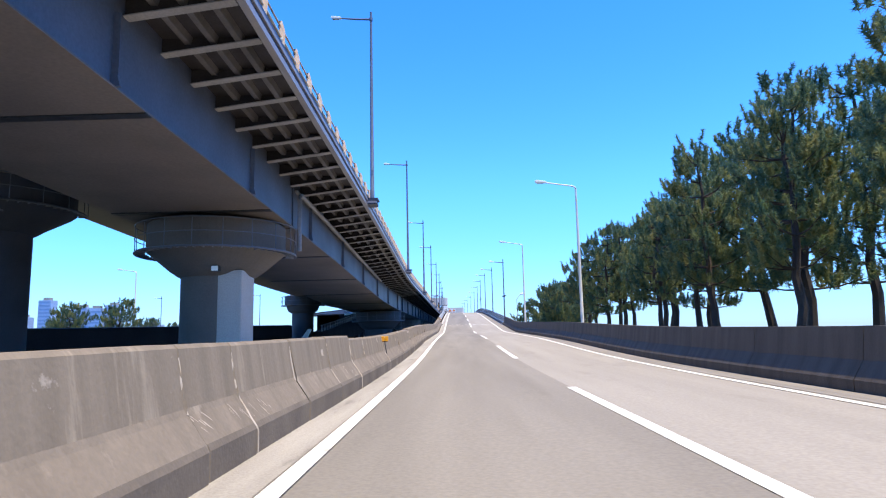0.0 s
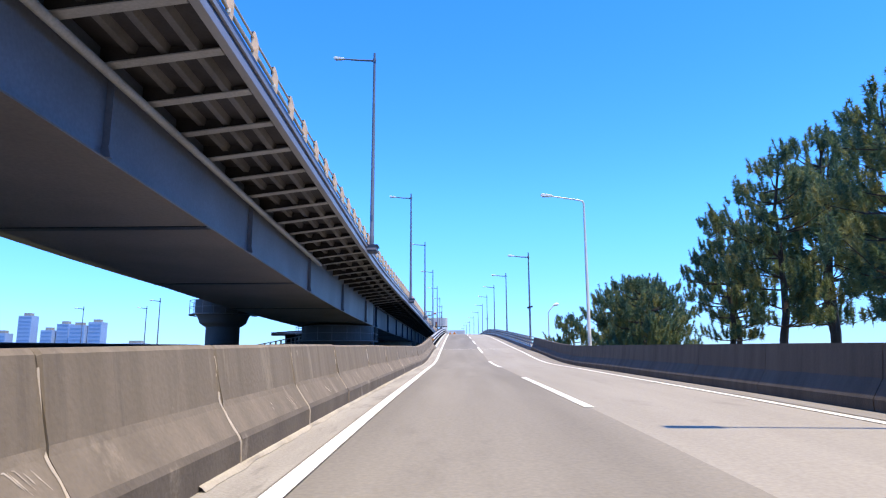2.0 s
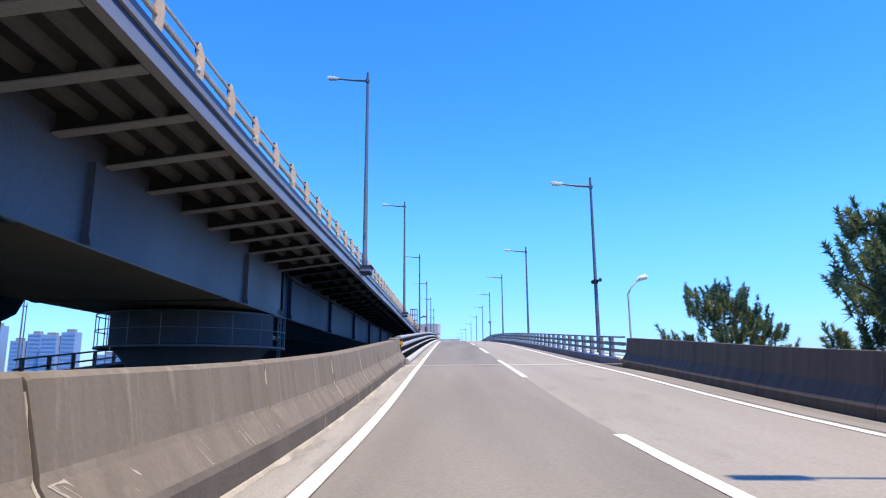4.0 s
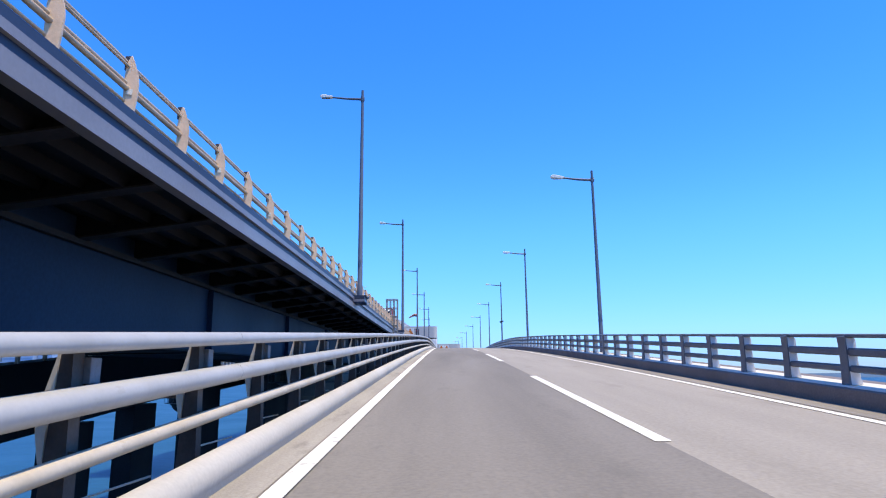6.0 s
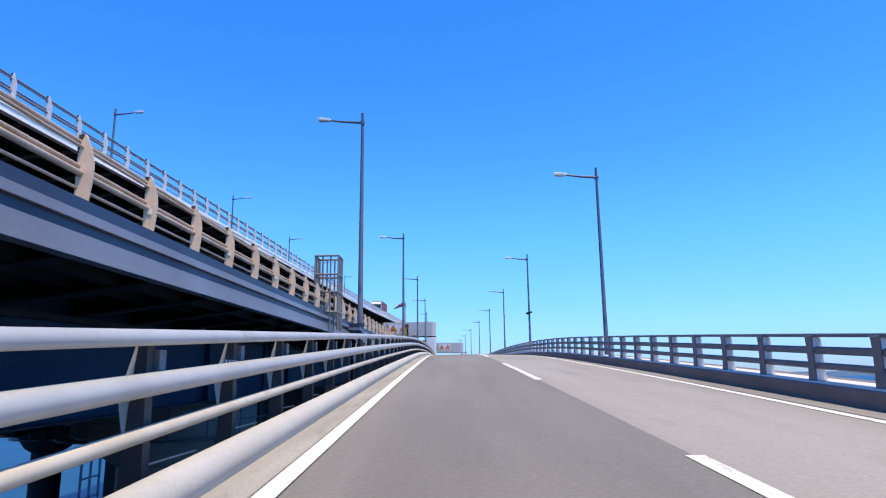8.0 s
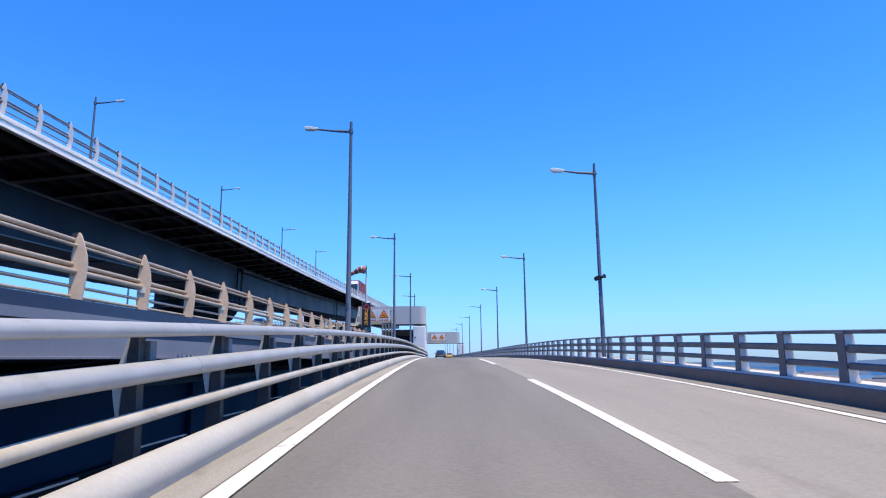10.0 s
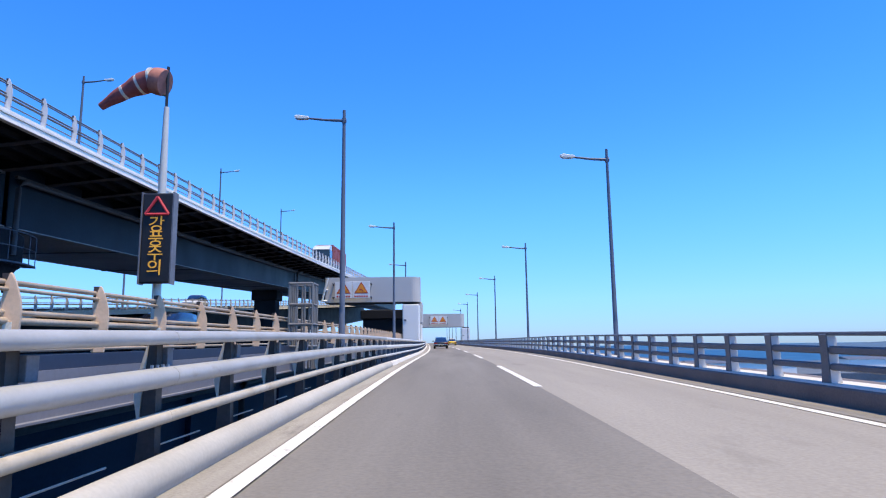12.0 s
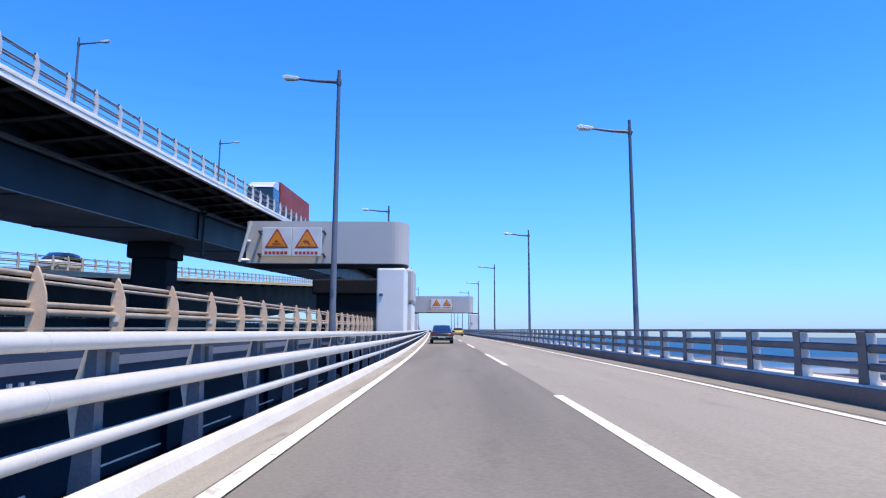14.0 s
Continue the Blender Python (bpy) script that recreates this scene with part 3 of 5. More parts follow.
for k in range(60):
    y, z0, lean = rb.uniform(3.0, 87.2), rb.uniform(0.36, 0.46), rb.uniform(0.5, 1.6)
    for n in range(rb.randint(2, 7)):
        ya, za, long, wide = y + rb.gauss(0, 0.1), z0 + rb.gauss(0, 0.035), rb.uniform(0.03, 0.13), rb.uniform(0.003, 0.009)
        bm, row = B(), []
        for q in np.linspace(0, 1, 6):
            z1 = min(max(za - lean * long * (q - 0.5), 0.305), 0.5)
            w = wide * (0.2 + math.sin(math.pi * q)) * rb.uniform(0.4, 1.3)
            yy = ya + long * q
            row.append([bm.verts.new((on_face(v, yy, 0.0025 + 0.0004 * n) + shift(yy), yy, v + ROAD_Z(yy))) for v in (z1 - w, z1 + w)])
        for (p0, p1), (q0, q1) in zip(row, row[1:]):
            bm.faces.new((p0, q0, q1, p1))
        part("scratch", bm, SCAR, wall)
bm, row = B(), []
for y in np.arange(36.0, 87.6, 0.12):
    w = 0.035 + 0.05 * noise.noise((y * 1.7, 3.0, 0.0)) + 0.02 * noise.noise((y * 6.0, 8.0, 0.0))
    row.append([bm.verts.new((x + shift(y), y, z + ROAD_Z(y))) for x, z in ((-1.88, 0.05), (-1.872 + 0.35 * max(w, 0.004), 0.04), (-1.87 + max(w, 0.004), 0.011))])
for (p0, p1, p2), (q0, q1, q2) in zip(row, row[1:]):
    bm.faces.new((p0, p1, q1, q0))
    bm.faces.new((p1, p2, q2, q1))
part("foot_bead", bm, CONCRETE_TOP, wall, "ragged pale bead along the foot")

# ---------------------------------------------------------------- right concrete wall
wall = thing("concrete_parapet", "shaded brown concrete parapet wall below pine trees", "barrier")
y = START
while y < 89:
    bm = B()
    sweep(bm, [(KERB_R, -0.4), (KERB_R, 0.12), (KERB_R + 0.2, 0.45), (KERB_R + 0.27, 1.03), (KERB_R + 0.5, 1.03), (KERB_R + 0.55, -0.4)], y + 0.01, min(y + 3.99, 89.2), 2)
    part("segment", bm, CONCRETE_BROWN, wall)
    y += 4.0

# ---------------------------------------------------------------- bridge deck edge, kerbs
bm = B()
sweep(bm, [(-2.012, -0.6), (-2.012, 0.08)] + [(-1.875 + 0.136 * math.cos(a), 0.095 + 0.136 * math.sin(a)) for a in np.linspace(3.05, -0.6, 18)] + [(-1.762, -0.6)], 89.66, 208.6, 2, zf=LEFT_Z)
tagged(part("kerb", bm, KERB_PALE, smooth=True), "pale rounded concrete kerb under the pipe railing", "kerb", kind="structure")
bm = B()
sweep(bm, [(-2.012, -0.6), (-2.012, 0.15), (-1.995, 0.185), (-1.96, 0.2), (-1.9, 0.2), (-1.87, 0.19), (-1.845, 0.16), (-1.775, 0.03), (-1.765, -0.6)], 208.62, END, 2, zf=LEFT_Z)
tagged(part("kerb", bm, KERB_SUNNY), "pale sloped concrete kerb under the pipe railing", "kerb", kind="structure")
bm = B()
sweep(bm, [(-2.62, -0.6), (-2.62, -0.22), (-2.016, -0.22), (-2.016, -0.6)], 89.66, END, 2)
tagged(part("ledge", bm, KERB_DARK), "dark outer ledge that carries the railing posts", "ledge", kind="structure")
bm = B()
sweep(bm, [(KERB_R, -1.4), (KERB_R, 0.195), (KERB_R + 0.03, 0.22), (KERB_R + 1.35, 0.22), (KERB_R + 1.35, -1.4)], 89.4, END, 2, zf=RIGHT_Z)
tagged(part("kerb", bm, KERB_DARK), "concrete kerb face darkened as in shade under the bridge railing", "kerb", kind="structure")
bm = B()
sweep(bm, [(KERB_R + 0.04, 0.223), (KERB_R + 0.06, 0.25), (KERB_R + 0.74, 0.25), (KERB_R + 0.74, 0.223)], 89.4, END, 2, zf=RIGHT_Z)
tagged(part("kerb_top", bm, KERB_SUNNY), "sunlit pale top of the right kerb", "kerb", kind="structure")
bm = B()
sweep(bm, [(-1.94, -0.51), (6.7, -0.51), (6.4, -2.4), (-1.2, -2.4)], 89.5, END, 4)
tagged(part("bridge_girder", bm, STEEL_NAVY), "dark painted girder carrying the ramp road", "bridge girder", kind="structure")
for y in (118, 176, 234, 292, 350):
    c = thing("ramp_pier", "round concrete pier under the ramp road", "pier", pose(2.4 + shift(y), y, -7.4), group="ramp piers")
    bm = B()
    tube(bm, [(0, 0, 0), (0, 0, ROAD_Z(y) + 7.4 - 2.5)], 1.1, 24)
    part("column", bm, CONCRETE_PALE, c)
    bm = B()
    box(bm, -3.2, 3.2, -0.9, 0.9, ROAD_Z(y) + 7.4 - 3.6, ROAD_Z(y) + 7.4 - 2.42, 0.08)
    part("crosshead", bm, CONCRETE_PALE, c)

# ---------------------------------------------------------------- left pipe railing
rail = thing("pipe_railing", "galvanised three-pipe bridge railing on brown steel posts", "railing")
RAILS = [([(-2.29, 1.03), (-2.13, 1.03), (-2.1, 1.05), (-2.09, 1.09), (-2.11, 1.13), (-2.15, 1.148), (-2.25, 1.15), (-2.29, 1.14), (-2.31, 1.11), (-2.31, 1.05)], PIPE),
         ([(-2.17 + 0.098 * math.cos(a), 0.755 + 0.086 * math.sin(a)) for a in np.linspace(0, 2 * math.pi, 21)[:-1]], PIPE),
         ([(-2.17 + 0.054 * math.cos(a), 0.415 + 0.054 * math.sin(a)) for a in np.linspace(0, 2 * math.pi, 17)[:-1]], PIPE_CREAM)]
for prof, m in RAILS:
    for y0 in [89.66] + list(np.arange(100.02, END, 10.0)):
        bm = B()
        sweep(bm, prof, y0, min(100.005 if y0 < 90 else y0 + 9.985, END), 2.0, zf=LEFT_Z)
        part("rail", bm, PIPE_WHITE if y0 > 209 else m, rail, smooth=True)
    for y0 in np.arange(100.02, 300, 10.0):
        cx, cz = sum(p[0] for p in prof) / len(prof), sum(p[1] for p in prof) / len(prof)
        bm = B()
        sweep(bm, [(cx + (a - cx) * 1.025, cz + (b - cz) * 1.025) for a, b in prof], y0 - 0.03, y0 + 0.015, 0.045, zf=LEFT_Z)
        part("sleeve", bm, PIPE_WHITE if y0 > 209 else m, rail, smooth=True)
def rail_post(m):
    bm = B()
    prism(bm, [(-2.44, -0.22), (-2.25, -0.22), (-2.27, 0.6), (-2.28, 1.03), (-2.35, 1.03), (-2.385, 0.6)], "y", -0.06, 0.06)
    box(bm, -2.3, -2.22, -0.05, 0.05, 0.69, 0.82)
    box(bm, -2.3, -2.2, -0.04, 0.04, 0.375, 0.455)
    box(bm, -2.5, -2.2, -0.12, 0.12, -0.22, -0.2)
    return mesh_of(bm, "post", m)


# Brown posts are darkened for shade; the slate set past y = 209 looks lit.
POSTS = rail_post(POST_DARK), rail_post(POST_SLATE)
# Pale fin: the post's sunlit outer edge, given by colour.
bm = B()
prism(bm, [(-2.352, 1.02), (-2.365, 1.02), (-2.425, 0.8), (-2.462, 0.64), (-2.455, 0.56), (-2.405, 0.3), (-2.395, 0.56), (-2.37, 0.8)], "y", -0.066, 0.03)
gusset_me = mesh_of(bm, "gusset", POST_PALE)
bm = B()
for dy in (-0.15, -0.05, 0.05, 0.15):
    tube(bm, [(-2.17, dy, 0.835), (-2.17, dy, 0.863)], 0.016, 6)
bolt_me = mesh_of(bm, "bolt_row", PIPE)
bm = B()
box(bm, -2.33, -2.24, 0.07, 0.19, 0.84, 1.0, 0.006)
clip_me = mesh_of(bm, "rail_clip", POST_SLATE)
# Thin pale strips stand for sunlight falling between the pipes.
bm = B()
box(bm, -2.455, -2.44, 0.12, 1.45, 0.1, 0.115, 0.003)
sun_strip_me = mesh_of(bm, "sun_strip", POST_PALE)
for y in [90.84, 92.42, 94.0] + list(np.arange(95.576, 400, 1.928)):
    for me in (POSTS[y > 209], gusset_me, clip_me, sun_strip_me):
        p = part(me.name.split(".")[0], me, None, rail)
        p.matrix_world = pose(shift(y), y, LEFT_Z(y))
for y in np.arange(99.82, 300, 10.0):
    p = part("bolt_row", bolt_me, None, rail)
    p.matrix_world = pose(shift(y), y, LEFT_Z(y))

# ---------------------------------------------------------------- right bridge railing
rail = thing("bridge_railing", "grey three-bar bridge railing with pale cast posts and dark shaded-side plates", "railing")
for z, w, h in ((1.1, 0.07, 0.035), (0.82, 0.088, 0.07), (0.53, 0.088, 0.06)):
    for y0 in np.arange(89.6, END, 10.0):
        bm = B()
        x = KERB_R + 0.255
        sweep(bm, [(x - w, z - h * 0.6), (x - w * 0.6, z - h), (x + w * 0.6, z - h), (x + w, z - h * 0.6), (x + w, z + h * 0.6), (x + w * 0.6, z + h), (x - w * 0.6, z + h), (x - w, z + h * 0.6)], y0, min(y0 + 9.985, END), 2, zf=RIGHT_Z)
        part("rail", bm, RAIL_GREY, rail)
bm = B()
prism(bm, [(0.165, 0.25), (0.375, 0.25), (0.355, 0.29), (0.34, 0.37), (0.335, 0.55), (0.335, 1.02), (0.31, 1.06), (0.165, 1.06)], "y", -0.1, 0.1)
bmesh.ops.bevel(bm, geom=list(bm.edges), offset=0.006, segments=1, affect="EDGES")
post_me = mesh_of(bm, "post", POST_LIGHT)
# Dark plate paints the shaded road side of the sunlit pale post.
bm = B()
prism(bm, [(0.12, 0.25), (0.163, 0.25), (0.163, 1.08), (0.15, 1.1), (0.13, 1.08), (0.14, 0.95), (0.142, 0.6)], "y", -0.108, 0.108)
flange_me = mesh_of(bm, "flange", RAIL_GREY)
for y in np.arange(91.52, 400, 1.93):
    for me in (post_me, flange_me):
        p = part(me.name.split(".")[0], me, None, rail)
        p.matrix_world = pose(KERB_R + shift(y), y, RIGHT_Z(y))

# ---------------------------------------------------------------- viaducts
def viaduct(name, label, y0, y1, zf, edge, web, far_web, depth, mats, rib_step, far_edge, xf=flat, joints=(), stiffened=True, piped=False, string_m=None, rib_start=1.0, stiff_start=1.0, stiff_step=10.0):
    """A steel box-girder viaduct whose deck edge nearest the road stands at x = edge; z = 0 of the profiles is the edge's top."""
    fascia, dark, web_m, soffit_m, rib_m = mats
    # Pipes beyond the first span take a dimmer copy for the darkness there.
    pipe_m = RIB_PAINT if rib_m is RIB_PAINT else RIB_DIM
    v = thing(name, label, "viaduct")
    bm = B()
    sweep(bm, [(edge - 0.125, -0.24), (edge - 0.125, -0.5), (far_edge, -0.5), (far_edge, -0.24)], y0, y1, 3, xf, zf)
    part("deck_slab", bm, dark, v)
    groove = FASCIA_DARK if fascia is FASCIA else fascia
    a, b, c, d = (0.135, -0.045, -0.175, -0.325) if fascia is FASCIA else (-0.2, -0.3, -0.38, -0.41)
    for name, m, prof in (("edge_kerb", groove, [(edge - 0.35, a), (edge + 0.02, a), (edge + 0.02, b), (edge - 0.35, b)]),
                          ("fascia_strip", fascia, [(edge - 0.12, b - 0.002), (edge + 0.06, b - 0.002), (edge + 0.06, c), (edge - 0.12, c)]),
                          ("fascia_groove", groove, [(edge - 0.12, c - 0.002), (edge - 0.01, c - 0.002), (edge - 0.01, d), (edge - 0.12, d)]),
                          ("fascia", fascia, [(edge - 0.12, d - 0.002), (edge + 0.03, d - 0.002), (edge + 0.03, -0.62), (edge + 0.1, -0.625), (edge + 0.1, -0.655), (edge - 0.12, -0.655)])):
        bm = B()
        sweep(bm, prof, y0, y1, 3, xf, zf)
        part(name, bm, m, v)
    bm = B()
    sweep(bm, [(far_edge, 0.0), (far_edge + 0.35, 0.0), (far_edge + 0.35, -0.2), (far_edge, -0.2)], y0, y1, 3, xf, zf)
    part("edge_kerb", bm, dark, v)
    bm = B()
    sweep(bm, [(far_edge - 0.06, -0.1), (far_edge - 0.005, -0.1), (far_edge - 0.005, -0.7), (far_web - 0.3, -0.76), (far_web - 0.3, -0.8), (far_edge - 0.06, -0.74)], y0, y1, 3, xf, zf)
    part("fascia", bm, fascia if fascia is FASCIA_WHITE else STEEL_SOFFIT, v)
    cuts = [y0, *joints, y1]
    for a, b in zip(cuts, cuts[1:]):
        for x, dx in ((web, -0.05), (far_web, 0.05)):
            bm = B()
            sweep(bm, [(x, -0.505), (x, -depth), (x + dx, -depth), (x + dx, -0.505)], a + 0.15, b - 0.15, 3, xf, zf)
            part("web", bm, web_m, v)
        bm = B()
        sweep(bm, [(web + 0.14, -depth - 0.002), (web + 0.14, -depth - 0.05), (far_web - 0.14, -depth - 0.05), (far_web - 0.14, -depth - 0.002)], a + 0.15, b - 0.15, 3, xf, zf)
        part("soffit", bm, soffit_m, v)
        if a > y0 or not piped:
            bm = B()
            sweep(bm, [(web + 0.01, -0.98), (web + 0.15, -0.98), (web + 0.15, -1.1), (web + 0.01, -1.1)], a + 0.4, a + 38.0 if piped else b - 0.4, 3, xf, zf)
            part("ledge", bm, rib_m, v)
        for y in np.arange(a + 9, b - 4, 11.5):
            bm = B()
            sweep(bm, [(web + 0.12, -depth - 0.052), (web + 0.12, -depth - 0.085), (far_web - 0.12, -depth - 0.085), (far_web - 0.12, -depth - 0.052)], y, y + 0.35, 1, xf, zf)
            part("splice_plate", bm, BLACK, v)
    for y in joints:
        bm = B()
        sweep(bm, [(web - 0.4, -0.51), (web - 0.4, -depth), (far_web + 0.4, -depth), (far_web + 0.4, -0.51)], y - 0.14, y + 0.14, 1, xf, zf)
        part("joint_filler", bm, BLACK, v)
        bm = B()
        run = 37.0 if piped else min([q for q in (*joints, y1) if q > y]) - y - 1.0
        tube(bm, [(web + 0.3 + xf(y + s), y + 0.3 + s, zf(y + s) + z) for s, z in [(0, -depth - 1.2), (0, -1.55), (0.08, -1.33), (0.4, -1.22)] + [(q, -1.22) for q in np.linspace(3, run, 12)]], 0.115, 12)
        part("drain_pipe", bm, pipe_m, v, "pale drain pipe along the girder", smooth=True)
    for x in np.linspace(web, edge, 5)[1:-1]:
        bm = B()
        sweep(bm, [(x - 0.15, -0.505), (x + 0.15, -0.505), (x + 0.09, -0.7), (x - 0.09, -0.7)], y0, y1, 6, xf, zf)
        part("stringer", bm, string_m or dark, v)
    bm = B()
    prism(bm, [(web, -0.505), (edge - 0.13, -0.505), (edge - 0.13, -0.62), (web, -0.98)], "y", -0.02, 0.02)
    rib_me = mesh_of(bm, "rib", dark)
    bm = B()
    prism(bm, [(web + 0.02, -0.985), (edge - 0.15, -0.625), (edge - 0.15, -0.66), (web + 0.02, -1.02)], "y", -0.16, 0.16)
    flange_me = mesh_of(bm, "rib_flange", rib_m)
    bm = B()
    box(bm, web + 0.001, web + 0.17, -0.02, 0.02, -depth + 0.01, -1.11)
    prism(bm, [(web + 0.001, -depth + 0.01), (web + 0.24, -depth + 0.01), (web + 0.17, -depth + 0.3), (web + 0.001, -depth + 0.3)], "y", -0.06, 0.06)
    stiff_me = mesh_of(bm, "stiffener", web_m)
    for start, step, pieces in ((rib_start, rib_step, (rib_me, flange_me)), (stiff_start, stiff_step, (stiff_me,) if stiffened else ())):
        for y in np.arange(y0 + start, y1, step):
            for me in pieces:
                p = part(me.name.split(".")[0], me, None, v)
                p.matrix_world = pose(xf(y), y, zf(y))
    return v


def parapet(name, label, x, y0, y1, zf, start, rail_m, post_m, xf=flat, marked=False, base=0.0, tall=1.0, drift=flat):
    """Cast tapered posts with rails along a deck edge; base is their foot above the edge."""
    zf = (lambda low: lambda y: low(y) + base)(zf)
    r = thing(name, label, "railing")
    for z, dx, rad in ((0.85, -0.2, 0.034), (0.765, -0.15, 0.024), (0.5, -0.18, 0.034), (0.4, -0.15, 0.045), (0.2, -0.18, 0.024), (0.06, -0.18, 0.024)):
        for a in np.arange(y0, y1, 12.0):
            bm = B()
            tube(bm, [(x + dx + xf(y), y, z * tall + zf(y)) for y in np.linspace(a, min(a + 11.99, y1), 5)], rad, 8)
            part("rail", bm, rail_m, r, smooth=True)
    bm = B()
    prism(bm, [(-0.21, 0.0), (-0.04, 0.0), (-0.015, 0.25), (-0.005, 0.5), (-0.02, 0.64), (-0.08, 0.85), (-0.12, 0.95), (-0.145, 0.96), (-0.18, 0.84), (-0.21, 0.62)], "y", -0.035, 0.035)
    bmesh.ops.bevel(bm, geom=list(bm.edges), offset=0.012, segments=1, affect="EDGES")
    bmesh.ops.rotate(bm, cent=(-0.12, 0, 0), matrix=Matrix.Rotation(radians(18), 3, "Z"), verts=bm.verts)
    me = mesh_of(bm, "post", post_m)
    bm = B()
    prism(bm, [(-0.225, 0.72), (-0.195, 0.72), (-0.14, 0.95), (-0.225, 0.95)], "y", -0.03, 0.05)
    cap = mesh_of(bm, "rail_cap", POST_DARK)
    bm = B()
    box(bm, -0.17, -0.08, -0.052, -0.04, 0.3, 0.39)
    bmesh.ops.rotate(bm, cent=(-0.12, 0, 0), matrix=Matrix.Rotation(radians(18), 3, "Z"), verts=bm.verts)
    mark = mesh_of(bm, "reflector", LINE)
    for k, y in enumerate(np.arange(start, y1, 1.927)):
        y += drift(y)
        for name, data in (("post", me), ("rail_cap", cap)):
            p = part(name, data, None, r)
            p.matrix_world = pose(x + xf(y), y, zf(y)) @ Matrix.Diagonal((1, 1, tall, 1))
        if marked and k % 2 == 0:
            p = part("reflector", mark, None, r)
            p.matrix_world = pose(x + xf(y), y, zf(y))
    return r


STRINGER = material("dull_trough_rib_paint", (0.12, 0.11, 0.108), 0.6, fine=14, coarse=0.6, second=(0.045, 0.04, 0.039), mix=0.7)
POST_DRIFT = curve([(-60, 0.0), (90, -0.05), (117, -0.13), (132, -0.1), (165, 0.12), (180, 0.2), (195, 0.15), (216, -0.3), (228, -0.55), (260, -1.1), (420, -1.1)])
RAMP_PAINT = (FASCIA, STEEL_DARK, STEEL_BLUE, STEEL_SOFFIT, RIB_PAINT)
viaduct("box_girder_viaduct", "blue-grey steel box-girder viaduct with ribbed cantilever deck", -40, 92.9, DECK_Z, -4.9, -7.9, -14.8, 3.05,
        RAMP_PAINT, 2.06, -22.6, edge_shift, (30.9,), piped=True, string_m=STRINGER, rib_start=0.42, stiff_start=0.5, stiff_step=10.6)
# Second span's darker colours hold the shade over the water.
viaduct("box_girder_viaduct", "deep blue, shade-darkened steel box-girder viaduct spanning the water", 93.0, 420, DECK_Z, -4.9, -7.9, -12.0, 3.05,
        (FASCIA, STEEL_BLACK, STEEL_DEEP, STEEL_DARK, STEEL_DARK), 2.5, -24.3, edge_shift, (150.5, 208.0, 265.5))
parapet("viaduct_railing", "beige cast posts with weathered pipe rails on viaduct edge", -4.9, -40, 420, DECK_Z, -39.74, RAIL_BEIGE, BEIGE, edge_shift, True, 0.135, drift=POST_DRIFT)
parapet("viaduct_railing", "weathered post and pipe railing along viaduct's far edge", -24.0, 88, 420, DECK_Z, 89.0, RAIL_BEIGE, BEIGE, edge_shift)
viaduct("upper_viaduct", "navy steel box-girder viaduct with white deck edge", 110, 420, UPPER_Z, -14.4, -18.2, -25.0, 3.25,
        (FASCIA_WHITE, STEEL_BLACK, STEEL_NAVY, STEEL_TEAL, RIB_DIM), 3.0, -28, flat, (210.5, 262.0), stiffened=False)
parapet("upper_viaduct_railing", "pale grey post and rail parapet on upper viaduct", -14.4, 110, 420, UPPER_Z, 112.46, POST_SLATE, POST_LIGHT, base=-0.2, tall=1.2)
FAR_Z = lambda y: 10.75 + 0.065 * (y - 210)
# Girder deepened and near-black to give the dark behind the near rails.
viaduct("far_viaduct", "dark girder viaduct with pale edge behind the others", 170, 430, FAR_Z, -29.5, -31.0, -37.0, 6.0,
        (FASCIA_WHITE, STEEL_BLACK, STEEL_BLACK, STEEL_BLACK, STEEL_BLACK), 6.0, -40, stiffened=False)
parapet("far_viaduct_railing", "pale grey railing on the far viaduct edge", -29.5, 170, 430, FAR_Z, 171.0, RAIL_PALE, POST_LIGHT, base=-0.2, tall=1.2)

# Panels added to darken the gaps behind the near railing.
screen = thing("wind_screen", "low dark panels added along the viaduct's far edge", "wind screen")
for a in np.arange(222.0, 420.0, 6.0):
    bm = B()
    sweep(bm, [(-23.6, 0.002), (-23.6, 0.86), (-23.5, 0.86), (-23.5, 0.002)], a, a + 5.97, 3, edge_shift, DECK_Z)
    part("panel", bm, STEEL_BLACK, screen)


